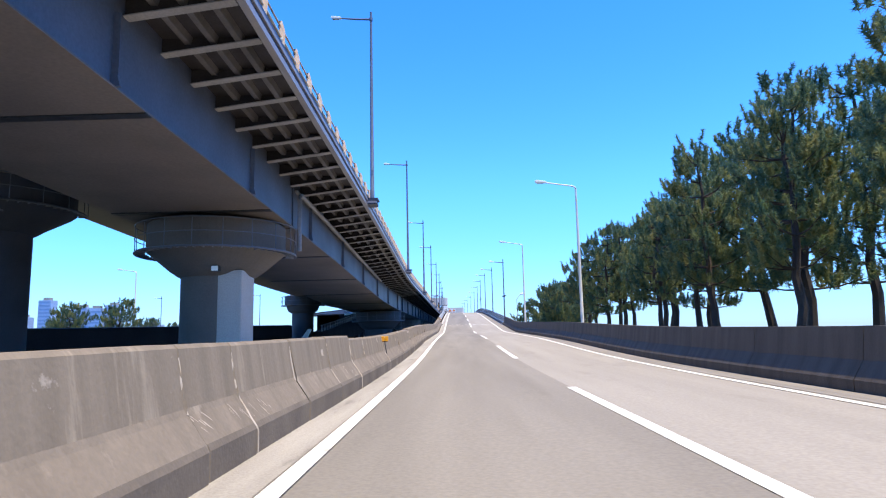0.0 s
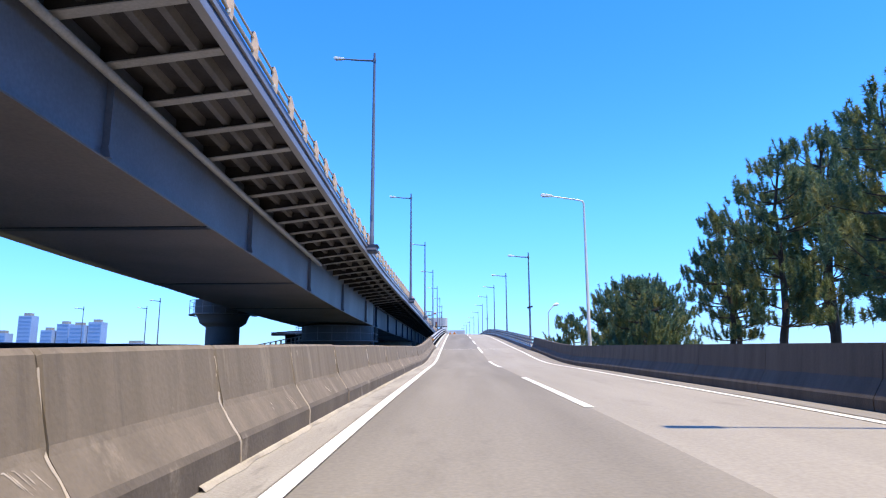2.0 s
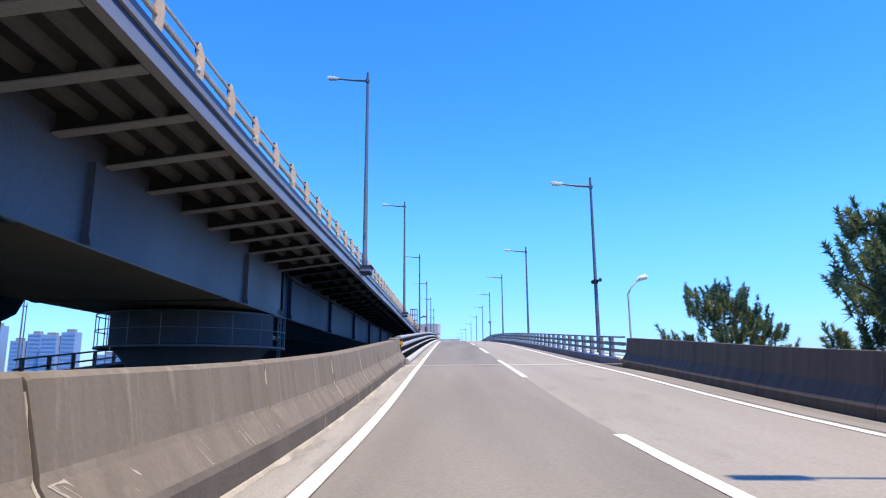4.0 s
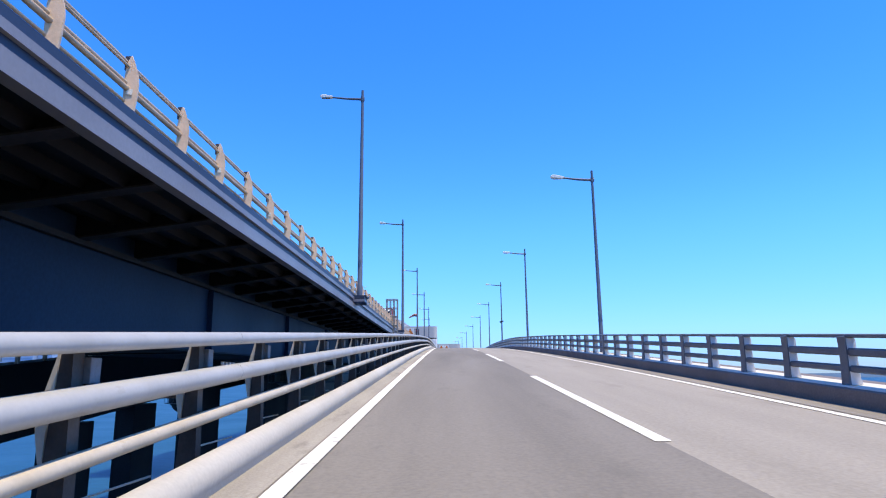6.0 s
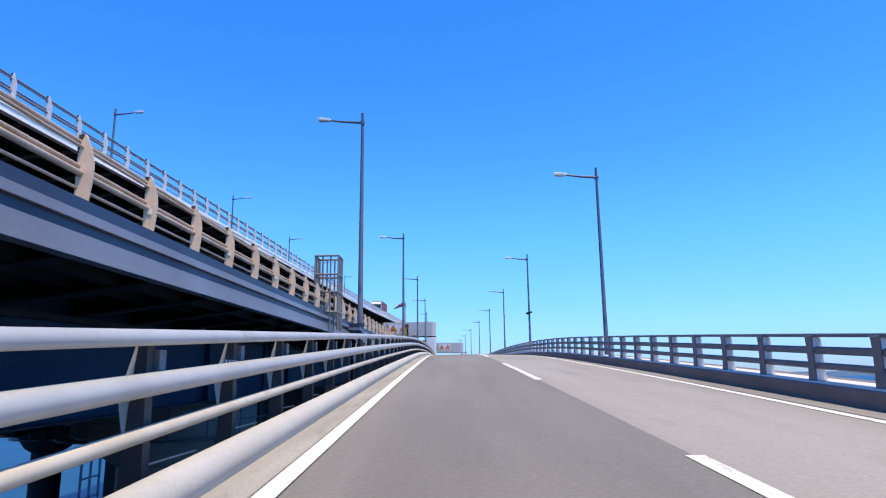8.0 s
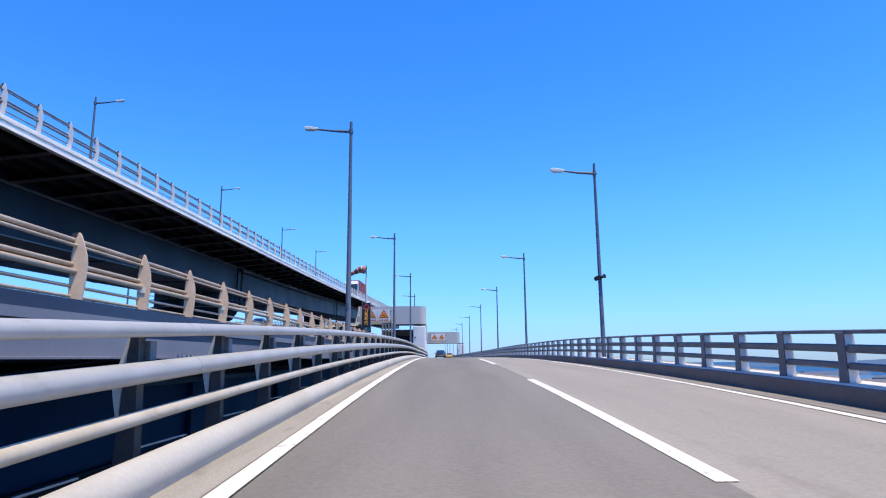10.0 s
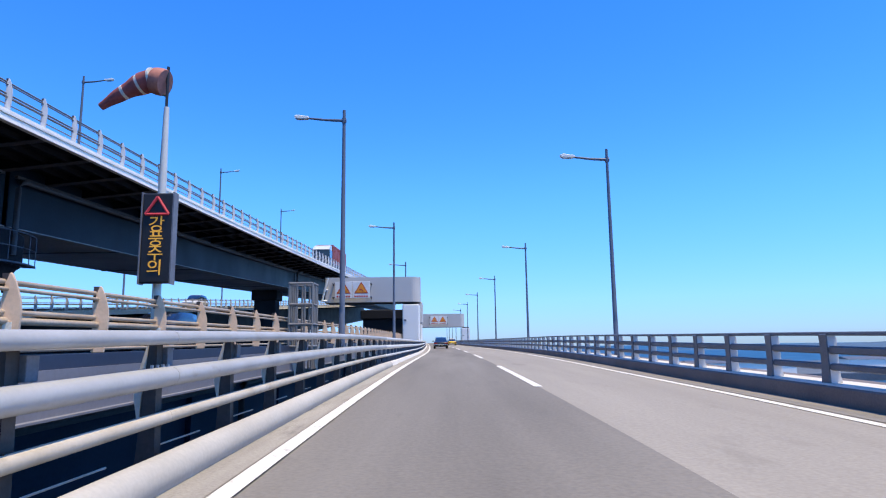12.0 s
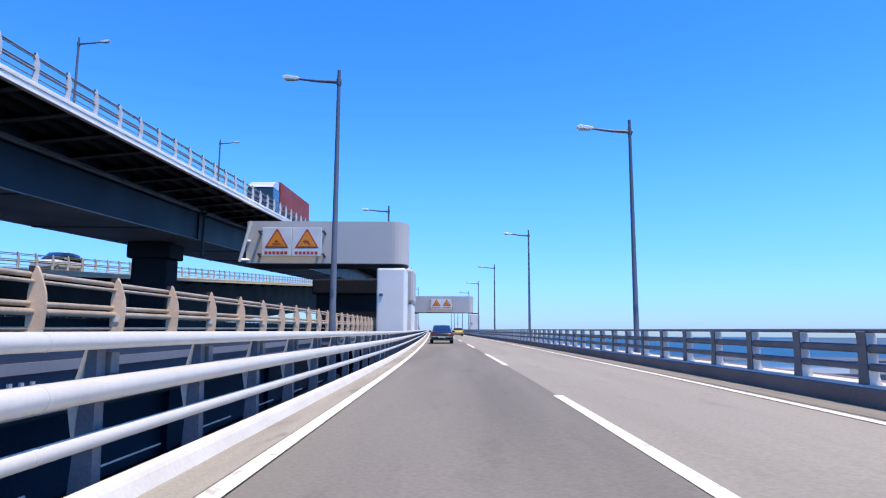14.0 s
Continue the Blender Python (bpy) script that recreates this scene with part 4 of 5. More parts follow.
# ---------------------------------------------------------------- piers
def pier(x, y, top, base, m=CONCRETE_PALE, r=1.8, wide=3.5, pilaster=False):
    p = thing("viaduct_pier", "round concrete pier with flared drum cap under viaduct", "pier", pose(x, y, base), group="viaduct piers")
    h = top - base
    bm = B()
    tube(bm, [(0, 0, 0), (0, 0, h - 2.3)], r, 40)
    part("column", bm, m, p, smooth=True)
    bm = B()
    tube(bm, [(0, 0, h - 2.55), (0, 0, h - 2.45), (0, 0, h - 2.2), (0, 0, h - 1.5), (0, 0, h - 1.32), (0, 0, h - 0.06), (0, 0, h)], [r + 0.02, r + 0.2, r + 0.55, wide - 0.22, wide, wide, wide - 0.06], 56)
    part("cap", bm, m, p)
    if pilaster:
        bm = B()
        box(bm, 0.2, r + 0.05, -r + 0.12, 0.3, 0, h - 2.3, 0.06)
        part("pilaster", bm, PILASTER, p, "paler square pilaster")
        bm = B()
        box(bm, 0.54, 0.9, -r - 0.62, -r - 0.3, h - 2.42, h - 2.16, 0.03)
        box(bm, 0.68, 0.76, -r - 0.34, -r + 0.16, h - 2.33, h - 2.27)
        lamp_box = part("floodlight", bm, BLACK, p, "small black floodlight")
        bm = B()
        box(bm, 0.57, 0.87, -r - 0.64, -r - 0.622, h - 2.4, h - 2.18)
        part("lens", bm, WHITE, lamp_box)
    ring = [(math.cos(a) * (wide + 0.5), math.sin(a) * (wide + 0.5)) for a in np.linspace(-math.pi - 0.45, 0.45, 36)]
    inner = [(u * (wide + 0.02) / (wide + 0.5), w * (wide + 0.02) / (wide + 0.5)) for u, w in ring]
    for k, (u, w) in enumerate(zip(ring, inner)):
        bm = B()
        tube(bm, [(*u, h - 1.42), (*w, h - 1.42)], 0.035, 6)
        part("grating_bar", bm, RAIL_GREY, p)
    for radius, z, t in ((wide + 0.5, 1.42, 0.05), (wide + 0.27, 1.4, 0.03), (wide + 0.5, 0.75, 0.022), (wide + 0.5, 0.12, 0.026)):
        bm = B()
        tube(bm, [(u * radius / (wide + 0.5), w * radius / (wide + 0.5), h - z) for u, w in ring], t, 6)
        part("guard_rail" if z < 1.0 else "walkway_edge", bm, RAIL_GREY, p, smooth=True)
    for u, w in ring[::3] + ring[-1:]:
        bm = B()
        tube(bm, [(u, w, h - 1.44), (u, w, h - 0.12)], 0.022, 6)
        part("rail_post", bm, RAIL_GREY, p)
    for sx, sy in ((a, b) for a in (-1.6, 1.6) for b in (-0.8, 0.8)):
        bm = B()
        box(bm, sx - 0.35, sx + 0.35, sy - 0.35, sy + 0.35, h, h + 0.085, 0.01)
        part("bearing", bm, BLACK, p)
    return p


pier(-11.6, 29.8, DECK_Z(29.8) - 3.19, -0.12, PIER_SHADE, 1.68, 3.25, pilaster=True)
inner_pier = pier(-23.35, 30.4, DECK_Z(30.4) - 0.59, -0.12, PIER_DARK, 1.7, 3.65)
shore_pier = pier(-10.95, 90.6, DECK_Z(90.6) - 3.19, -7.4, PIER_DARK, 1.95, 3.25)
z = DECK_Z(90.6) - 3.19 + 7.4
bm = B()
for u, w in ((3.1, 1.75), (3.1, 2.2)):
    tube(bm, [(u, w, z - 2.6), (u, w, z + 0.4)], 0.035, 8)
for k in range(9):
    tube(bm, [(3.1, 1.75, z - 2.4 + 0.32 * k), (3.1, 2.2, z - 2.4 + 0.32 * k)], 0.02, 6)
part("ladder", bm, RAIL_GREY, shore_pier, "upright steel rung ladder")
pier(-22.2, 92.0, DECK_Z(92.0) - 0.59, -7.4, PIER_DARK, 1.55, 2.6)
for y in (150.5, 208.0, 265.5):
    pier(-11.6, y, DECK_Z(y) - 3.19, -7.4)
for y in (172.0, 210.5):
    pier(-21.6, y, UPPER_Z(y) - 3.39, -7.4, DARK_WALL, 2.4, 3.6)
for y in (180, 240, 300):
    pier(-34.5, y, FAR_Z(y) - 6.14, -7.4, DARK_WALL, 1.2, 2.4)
z = DECK_Z(30.4) - 0.59 + 0.12
bm = B()
box(bm, 1.6, 2.6, -4.2, -4.0, z - 1.5, z - 1.28, 0.03)
fixture = part("floodlight", bm, WHITE, inner_pier, "white strip floodlight bolted to the walkway")
bm = B()
tube(bm, [(2.3, -4.1, z - 1.5), (2.5, -4.05, z - 1.85), (3.0, -3.6, z - 2.1)], 0.05, 8)
part("conduit", bm, RAIL_GREY, fixture, smooth=True)

for name, label, x0, x1, y0, y1, z1 in (("slab_pier", "wide dark slab pier under the upper viaduct", -23.2, -20.6, 262.5, 264.6, UPPER_Z(263) - 3.4),
                                        ("slab_pier", "dark shaded slab pier beside the white portal column", -10.4, -5.3, 267.0, 270.0, 13.7)):
    p = thing(name, label, "pier", pose((x0 + x1) / 2, y0, -7.4), group="slab piers")
    bm = B()
    box(bm, (x0 - x1) / 2, (x1 - x0) / 2, 0, y1 - y0, 0, z1 + 7.4 - 1.2, 0.1)
    part("column", bm, DARK_WALL, p)
    bm = B()
    box(bm, (x0 - x1) / 2 - 0.3, (x1 - x0) / 2 + 0.3, -0.25, y1 - y0 + 0.25, z1 + 7.4 - 1.195, z1 + 7.4, 0.12)
    part("cap", bm, DARK_WALL, p)


# ---------------------------------------------------------------- portal frames
def sign_panel(parent, x0, y, z0, w, h, kind):
    bm = B()
    box(bm, x0, x0 + w, y, y + 0.12, z0, z0 + h, 0.02)
    p = part("sign_panel", bm, SIGN_WHITE, parent, "white panel with orange warning triangle")
    cx, b, t, s = x0 + w / 2, z0 + h * 0.28, z0 + h * 0.94, w * 0.41
    for name, k, m, dy in (("triangle_border", 1.0, SIGN_RED, 0.0), ("triangle", 0.78, SIGN_ORANGE, 0.012)):
        bm = B()
        mid = b + (t - b) * 0.36
        prism(bm, [(cx - s * k, mid + (b - mid) * k), (cx + s * k, mid + (b - mid) * k), (cx + 0.06, mid + (t - mid) * k), (cx - 0.06, mid + (t - mid) * k)], "y", y - 0.012 - dy, y - 0.002 - dy)
        part(name, bm, m, p)
    mid = b + (t - b) * 0.3
    bm = B()
    if kind:
        prism(bm, [(cx - s * 0.34, mid + 0.06), (cx - s * 0.12, mid + 0.2), (cx - s * 0.1, mid + 0.14), (cx + s * 0.14, mid + 0.12), (cx + s * 0.3, mid - 0.18), (cx + s * 0.16, mid - 0.18), (cx + s * 0.06, mid + 0.0), (cx - s * 0.1, mid + 0.02), (cx - s * 0.12, mid - 0.06)], "y", y - 0.036, y - 0.026)
    else:
        prism(bm, [(cx - s * 0.4, mid - 0.16), (cx + s * 0.4, mid - 0.16), (cx + s * 0.36, mid - 0.08), (cx - s * 0.4, mid - 0.08)], "y", y - 0.036, y - 0.026)
        prism(bm, [(cx - s * 0.25, mid), (cx + s * 0.2, mid), (cx + s * 0.05, mid + 0.16), (cx - s * 0.1, mid + 0.16)], "y", y - 0.036, y - 0.026)
    part("pictogram", bm, SIGN_RED, p)
    for k in range(6):
        bm = B()
        a = x0 + w * (0.1 + 0.135 * k)
        box(bm, a, a + w * 0.1, y - 0.01, y - 0.002, z0 + h * 0.06, z0 + h * 0.16)
        part("letter_bar", bm, SIGN_RED, p)


def portal(y, x_right, x_left, z0, z1, sign_x, sign_w, sign_z, column_x, depth=3.2, base=-8.0):
    p = thing("portal_pier", "pale grey steel portal beam on white column", "portal pier", group="portal piers")
    bm = B()
    r = 1.1
    pts = [(x_left, y), (x_right - r, y)] + [(x_right - r + r * math.sin(a), y + r - r * math.cos(a)) for a in np.linspace(0.2, math.pi / 2, 7)]
    pts += [(x_right - r + r * math.cos(a), y + depth - r + r * math.sin(a)) for a in np.linspace(0, math.pi / 2 - 0.2, 6)] + [(x_right - r, y + depth), (x_left, y + depth)]
    prism(bm, pts, "z", z0, z1)
    part("beam", bm, GANTRY, p)
    bm = B()
    prism(bm, [(a + (0.05 if a < x_right - 0.1 else -0.05), b) for a, b in pts], "z", z0 - 0.07, z0 - 0.003)
    part("beam_trim", bm, BLACK, p)
    for x in column_x:
        bm = B()
        box(bm, x - 1.0, x + 1.0, y + 0.01, y + depth - 0.2, base, z0 - 0.3, 0.12)
        part("column", bm, WHITE, p, "white coated rectangular column")
        bm = B()
        box(bm, x - 0.8, x + 0.8, y + 0.4, y + depth - 0.4, z0 - 0.32, z0 - 0.072)
        part("bearing", bm, BLACK, p)
        bm = B()
        box(bm, x - 0.8, x - 0.55, y - 0.06, y + 0.006, z0 - 2.3, z0 - 2.1)
        part("junction_box", bm, RAIL_GREY, p)
    s = thing("warning_sign_pair", "twin white warning panels with orange triangles on beam", "road sign", group="warning signs")
    h = sign_w / 2 * 0.98
    for k in (0, 1):
        sign_panel(s, sign_x + k * (sign_w / 2 + 0.06), y - 0.55, sign_z, sign_w / 2, h, k)
    for x in (sign_x - 0.25, sign_x + sign_w + 0.2):
        for z in (sign_z + 0.15, sign_z + h - 0.25):
            bm = B()
            tube(bm, [(x, y - 0.5, z), (x, y - 0.004, z - 0.12)], 0.09, 8)
            tube(bm, [(x, y - 0.5, z), (x + (0.3 if x < sign_x else -0.3), y - 0.48, z)], 0.05, 8)
            part("bracket", bm, RAIL_GREY, s)
    return p


ZP = 0.022
z = ZP * 259.6
portal(260.6, -2.72, -14.1, 8.57 + z, 11.57 + z, -12.85, 4.1, 9.02 + z, (-3.85,))
bracket = thing("portal_bracket", "white slanted tube bracket at the end of portal beam", "bracket")
for pts in ([(-14.45, 260.3, 8.62 + z), (-13.75, 260.3, 11.52 + z)], [(-14.4, 260.3, 8.77 + z), (-13.9, 260.65, 8.77 + z)], [(-14.1, 260.3, 10.12 + z), (-13.9, 260.65, 10.12 + z)]):
    bm = B()
    tube(bm, pts, 0.12, 8)
    part("tube", bm, FASCIA_WHITE, bracket)
z = ZP * 272
col = thing("portal_pier", "white coated bridge column with grey head", "portal pier", group="portal piers")
bm = B()
box(bm, -4.9, -3.0, 272, 276, -8, 6.0 + z, 0.12)
part("column", bm, WHITE, col)
bm = B()
box(bm, -5.0, -2.9, 271.9, 276.1, 6.05 + z, 9.1 + z, 0.25)
part("head", bm, GANTRY, col)
portal(346, 5.05, -8.4, 13.65, 16.95, -3.5, 4.1, 14.35, (5.4, -7.2), base=-8)

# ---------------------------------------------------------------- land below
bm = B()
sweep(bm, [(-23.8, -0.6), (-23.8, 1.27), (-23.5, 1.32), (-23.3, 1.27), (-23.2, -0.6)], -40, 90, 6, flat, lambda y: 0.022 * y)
tagged(part("boundary_wall", bm, DARK_WALL), "long dark boundary wall in the viaduct's shade", "wall", kind="structure")
# The pale slab is added, hidden behind the barrier, to light the underside.
for x0, x1, m, label in ((-22.5, -15.5, ASPHALT_LOW, "asphalt road below the viaduct with shade painted in"), (-15.495, -3.0, BOUNCE_SLAB, "unseen pale slab added to bounce light up the viaduct")):
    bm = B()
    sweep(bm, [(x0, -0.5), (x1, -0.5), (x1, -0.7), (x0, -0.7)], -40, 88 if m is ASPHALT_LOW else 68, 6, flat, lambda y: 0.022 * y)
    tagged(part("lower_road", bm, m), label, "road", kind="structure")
sea_wall = thing("low_bridge", "dark low bridge on wide columns under the viaduct", "bridge")
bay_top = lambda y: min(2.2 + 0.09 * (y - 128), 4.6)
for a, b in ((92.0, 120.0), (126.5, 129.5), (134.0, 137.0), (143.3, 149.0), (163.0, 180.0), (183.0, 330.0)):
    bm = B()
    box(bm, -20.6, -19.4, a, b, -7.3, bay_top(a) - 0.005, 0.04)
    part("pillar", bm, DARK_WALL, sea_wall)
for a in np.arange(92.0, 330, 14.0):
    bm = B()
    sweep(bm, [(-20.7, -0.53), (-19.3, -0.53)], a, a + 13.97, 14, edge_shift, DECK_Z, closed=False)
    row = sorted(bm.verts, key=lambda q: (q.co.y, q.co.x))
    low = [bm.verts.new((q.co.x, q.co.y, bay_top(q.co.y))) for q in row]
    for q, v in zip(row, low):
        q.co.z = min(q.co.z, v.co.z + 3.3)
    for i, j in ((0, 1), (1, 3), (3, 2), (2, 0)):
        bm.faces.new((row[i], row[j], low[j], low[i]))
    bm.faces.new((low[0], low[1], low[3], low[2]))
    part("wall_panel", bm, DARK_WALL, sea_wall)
    if a < 140:
        for dz in (0.45, 0.9):
            bm = B()
            tube(bm, [(-19.5 + edge_shift(y), y, bay_top(y) + 3.3 + dz) for y in (a, a + 13.97)], 0.05, 6)
            part("rail", bm, RAIL_PALE, sea_wall)
        for y in np.arange(a + 0.5, a + 13.9, 1.95):
            bm = B()
            box(bm, -19.58 + edge_shift(y), -19.42 + edge_shift(y), y - 0.06, y + 0.06, bay_top(y) + 3.2, bay_top(y) + 4.25)
            part("post", bm, RAIL_PALE, sea_wall)
ladder = thing("access_ladder", "pale steel access frame standing in an open bay", "ladder", pose(-19.2, 158, -0.6))
for dy in (0.0, 0.9, 1.8):
    bm = B()
    box(bm, -0.05, 0.05, dy - 0.05, dy + 0.05, 0, 3.6)
    part("upright", bm, PALE_BLUE, ladder)
for dz in (0.6, 1.6, 2.6, 3.5):
    bm = B()
    box(bm, -0.04, 0.04, -0.045, 1.845, dz - 0.04, dz + 0.04)
    part("rung", bm, PALE_BLUE, ladder)
p = thing("barrier_end_panel", "small white slanted barrier end panel", "barrier", pose(-15.8, 66, 0.9))
bm = B()
prism(bm, [(-0.6, 0), (0.1, 0), (0.75, 1.3), (0.35, 1.35)], "y", -0.1, 0.1)
part("panel", bm, LINE, p)
bm = B()
box(bm, -0.5, 0.1, -0.25, 0.25, -0.05, 0.12)
part("foot", bm, CONCRETE_PALE, p)


# ---------------------------------------------------------------- lamps
def lamp(height, arm, m, name="street_lamp", label="tall grey steel street lamp with single arm", curved=False, r=0.11):
    l = thing(name, label, "street lamp", group="street lamps")
    bm = B()
    tube(bm, [(0, 0, 0), (0, 0, 0.6), (0, 0, 0.62), (0, 0, height)], [r * 1.08, r * 1.08, r, r * 0.55], 14)
    part("pole", bm, m, l, smooth=True)
    bm = B()
    if curved:
        tube(bm, [(0, 0, height - 0.05), (-0.06, 0, height + 0.1), (-0.25, 0, height + 0.16), (-arm, 0, height + 0.42)], [r * 0.5, r * 0.5, 0.045, 0.035], 8)
    else:
        tube(bm, [(0.1, 0, height - 0.5), (-0.12, 0, height - 0.5), (-arm * 0.5, 0, height - 0.46), (-arm, 0, height - 0.36)], [0.09, 0.07, 0.06, 0.045], 8)
        tube(bm, [(0, 0, height - 0.62), (0, 0, height - 0.38)], r * 0.8, 10)
    part("arm", bm, m, l, smooth=True)
    bm = B()
    z = height + (0.45 if curved else -0.34)
    prism(bm, [(-arm - 0.62, z + 0.07), (-arm - 0.55, z - 0.04), (-arm, z - 0.07), (-arm + 0.1, z - 0.03), (-arm + 0.05, z + 0.04), (-arm - 0.48, z + 0.13)], "y", -0.11, 0.11)
    bmesh.ops.bevel(bm, geom=list(bm.edges), offset=0.02, segments=1, affect="EDGES")
    head = part("lamp_head", bm, LAMP_HEAD, l, "cream lamp head")
    bm = B()
    box(bm, -arm - 0.5, -arm - 0.08, -0.08, 0.08, z - 0.085, z - 0.055)
    part("lens", bm, LENS, head)
    bm = B()
    box(bm, -0.045, 0.045, -r * 0.98 - 0.008, -r * 0.9, 1.6, 1.9)
    part("hatch", bm, m, l)
    return l


RIGHT = lamp(9.41, 1.55, POLE)
RIGHT.matrix_world = pose(7.65, 96.6, RIGHT_Z(96.6) + 0.22)
for x, y in [(7.58, 125.5), (7.57, 154.5), (7.68, 184.1), (7.79, 212.8), (7.67, 241.4), (7.59, 270.4)] + [(7.4, 299.5 + 29 * k) for k in range(7)]:
    copy_thing(RIGHT, pose(x + shift(y), y, RIGHT_Z(y) + 0.22))
pale = lamp(9.6, 1.9, POLE_PALE, label="pale painted street lamp behind the parapet wall", curved=True, r=0.11)
pale.matrix_world = pose(7.73, 37.7, ROAD_Z(37.7) - 0.3)
copy_thing(pale, pose(7.57, 67.6, ROAD_Z(67.6) - 0.3))
LEFT = lamp(10.85, 1.7, POLE, label="tall grey street lamp on viaduct edge bracket", r=0.13)
LEFT.matrix_world = pose(-4.26, 154.3, DECK_Z(154.3))
for x, y in ((-4.25, 183.8), (-4.31, 212.6), (-4.29, 241.1), (-5.04, 270.35), (-5.7, 299), (-6.5, 328), (-7.4, 357), (-8.2, 386)):
    copy_thing(LEFT, pose(x, y, DECK_Z(y)))
mid = lamp(11.3, 1.7, POLE, label="tall grey street lamp on viaduct edge bracket", r=0.13)
mid.matrix_world = pose(-4.6, 97.2, DECK_Z(97.2))
copy_thing(mid, pose(-4.47, 125.9, DECK_Z(125.9)))
tall = lamp(12.5, 2.0, POLE, label="tall grey street lamp on viaduct edge bracket", r=0.13)
tall.matrix_world = pose(-4.95, 37.7, DECK_Z(37.7))
copy_thing(tall, pose(-5.0, 68.9, DECK_Z(68.9)))
bm = B()
prism(bm, [(-0.3, 0.02), (0.56, 0.02), (0.56, -0.04), (0.47, -0.05), (0.46, -0.33), (0.36, -0.37), (-0.3, -0.37)], "y", -0.56, 0.56)
brk_me = mesh_of(bm, "bracket_box", FASCIA_DARK)
bm = B()
box(bm, 0.472, 0.482, -0.56, 0.56, -0.3, -0.18)
box(bm, -0.3, 0.47, -0.574, -0.562, -0.3, -0.18)
brk_band = mesh_of(bm, "band", FASCIA)
for y in (37.7, 68.9, 97.2, 125.9, 154.3, 183.8, 212.6, 241.1, 270.35, 299):
    b = thing("lamp_bracket", "slate steel bracket box carrying a lamp on viaduct edge", "bracket", pose(-4.9 + edge_shift(y) + 0.1, y, DECK_Z(y)), group="lamp brackets")
    part("bracket_box", brk_me, None, b)
    part("band", brk_band, None, b)
high = lamp(11.9, 1.7, POLE, label="tall grey street lamp on the upper viaduct", r=0.13)
high.matrix_world = pose(-27.2, 172.5, UPPER_Z(172.5) - 0.22, 0, 0, 180)
for y in (201.5, 230.5, 260.5, 289.5):
    copy_thing(high, pose(-27.2, y, UPPER_Z(y) - 0.22, 0, 0, 180))
beyond = lamp(10.6, 1.7, POLE, label="grey street lamp on the far viaduct's outer edge", r=0.13)
beyond.matrix_world = pose(-38.6, 261.0, FAR_Z(261.0) - 0.245)
for y in (232.0, 295.0):
    copy_thing(beyond, pose(-38.6, y, FAR_Z(y) - 0.245))
far_lamp = lamp(9.0, 1.8, POLE_PALE, label="pale street lamp standing beyond the boundary wall", curved=True)
far_lamp.matrix_world = pose(-40, 78, 1.0)
far_pole = lamp(10.0, 1.2, POLE, label="slim grey street lamp beyond the boundary wall")
far_pole.matrix_world = pose(-49, 136, 2.3)
for x, y in ((-46, 149), (-58, 150), (-70, 150)):
    copy_thing(far_pole, pose(x, y, 2.3))
small = thing("path_lamp", "pale swan-neck lamp behind the bridge railing", "street lamp", pose(9.75, 98.1, 1.7))
bm = B()
tube(bm, [(0, 0, 0), (0, 0, 4.6), (-0.02, 0, 4.9), (0.2, 0, 5.3), (0.6, 0, 5.7)], [0.07, 0.06, 0.055, 0.05, 0.045], 10)
part("pole", bm, POLE_PALE, small, smooth=True)
bm = B()
tube(bm, [(0.5, 0, 5.62), (0.65, 0, 5.75), (1.0, 0, 5.85), (1.12, 0, 5.82)], [0.06, 0.14, 0.15, 0.06], 12)
part("lamp_head", bm, LAMP_HEAD, small, smooth=True)
for y in (96.6, 184.1):
    s = thing("pole_loudspeaker", "pair of black loudspeakers clamped on a lamp pole", "loudspeaker", pose(7.65, y, ROAD_Z(y) + 3.85), group="pole loudspeakers")
    for sx in (-1, 1):
        bm = B()
        tube(bm, [(sx * 0.08, -0.08, 0), (sx * 0.15, -0.18, sx * 0.04), (sx * 0.2, -0.27, sx * 0.06)], [0.05, 0.07, 0.11], 12)
        part("horn", bm, BLACK, s)
    bm = B()
    tube(bm, [(0, 0, -0.1), (0, 0, 0.1)], 0.13, 12)
    part("clamp", bm, BLACK, s)

# ---------------------------------------------------------------- wind sign, windsock, ladder cages
y, x = 195.5, -4.8
s = thing("message_sign", "black variable message sign with amber wind warning", "message sign", pose(x, y, DECK_Z(y) + 0.18) @ Matrix.Diagonal((0.93, 0.93, 0.889, 1)))
bm = B()
tube(bm, [(-0.06, 0.12, -0.6), (-0.06, 0.12, 3.4), (-0.06, 0.12, 4.95)], [0.085, 0.075, 0.05], 12)
part("pole", bm, POLE_PALE, s, smooth=True)
bm = B()
box(bm, -0.29, 0.29, -0.16, 0.02, 1.25, 3.05, 0.03)
cab = part("cabinet", bm, BLACK, s)
bm = B()
for a, b, c, d in ((-0.31, -0.285, 1.23, 3.07), (0.285, 0.31, 1.23, 3.07)):
    box(bm, a, b, -0.17, 0.03, c, d)
part("side_trim", bm, POST_SLATE, cab)
bm = B()
for k in range(3):
    a, b = [(-0.22, 2.62), (0.22, 2.62), (0.0, 2.97)][k], [(0.22, 2.62), (0.0, 2.97), (-0.22, 2.62)][k]
    tube(bm, [(a[0], -0.175, a[1]), (b[0], -0.175, b[1])], 0.025, 6)
part("lamp_triangle", bm, LED_RED, cab)
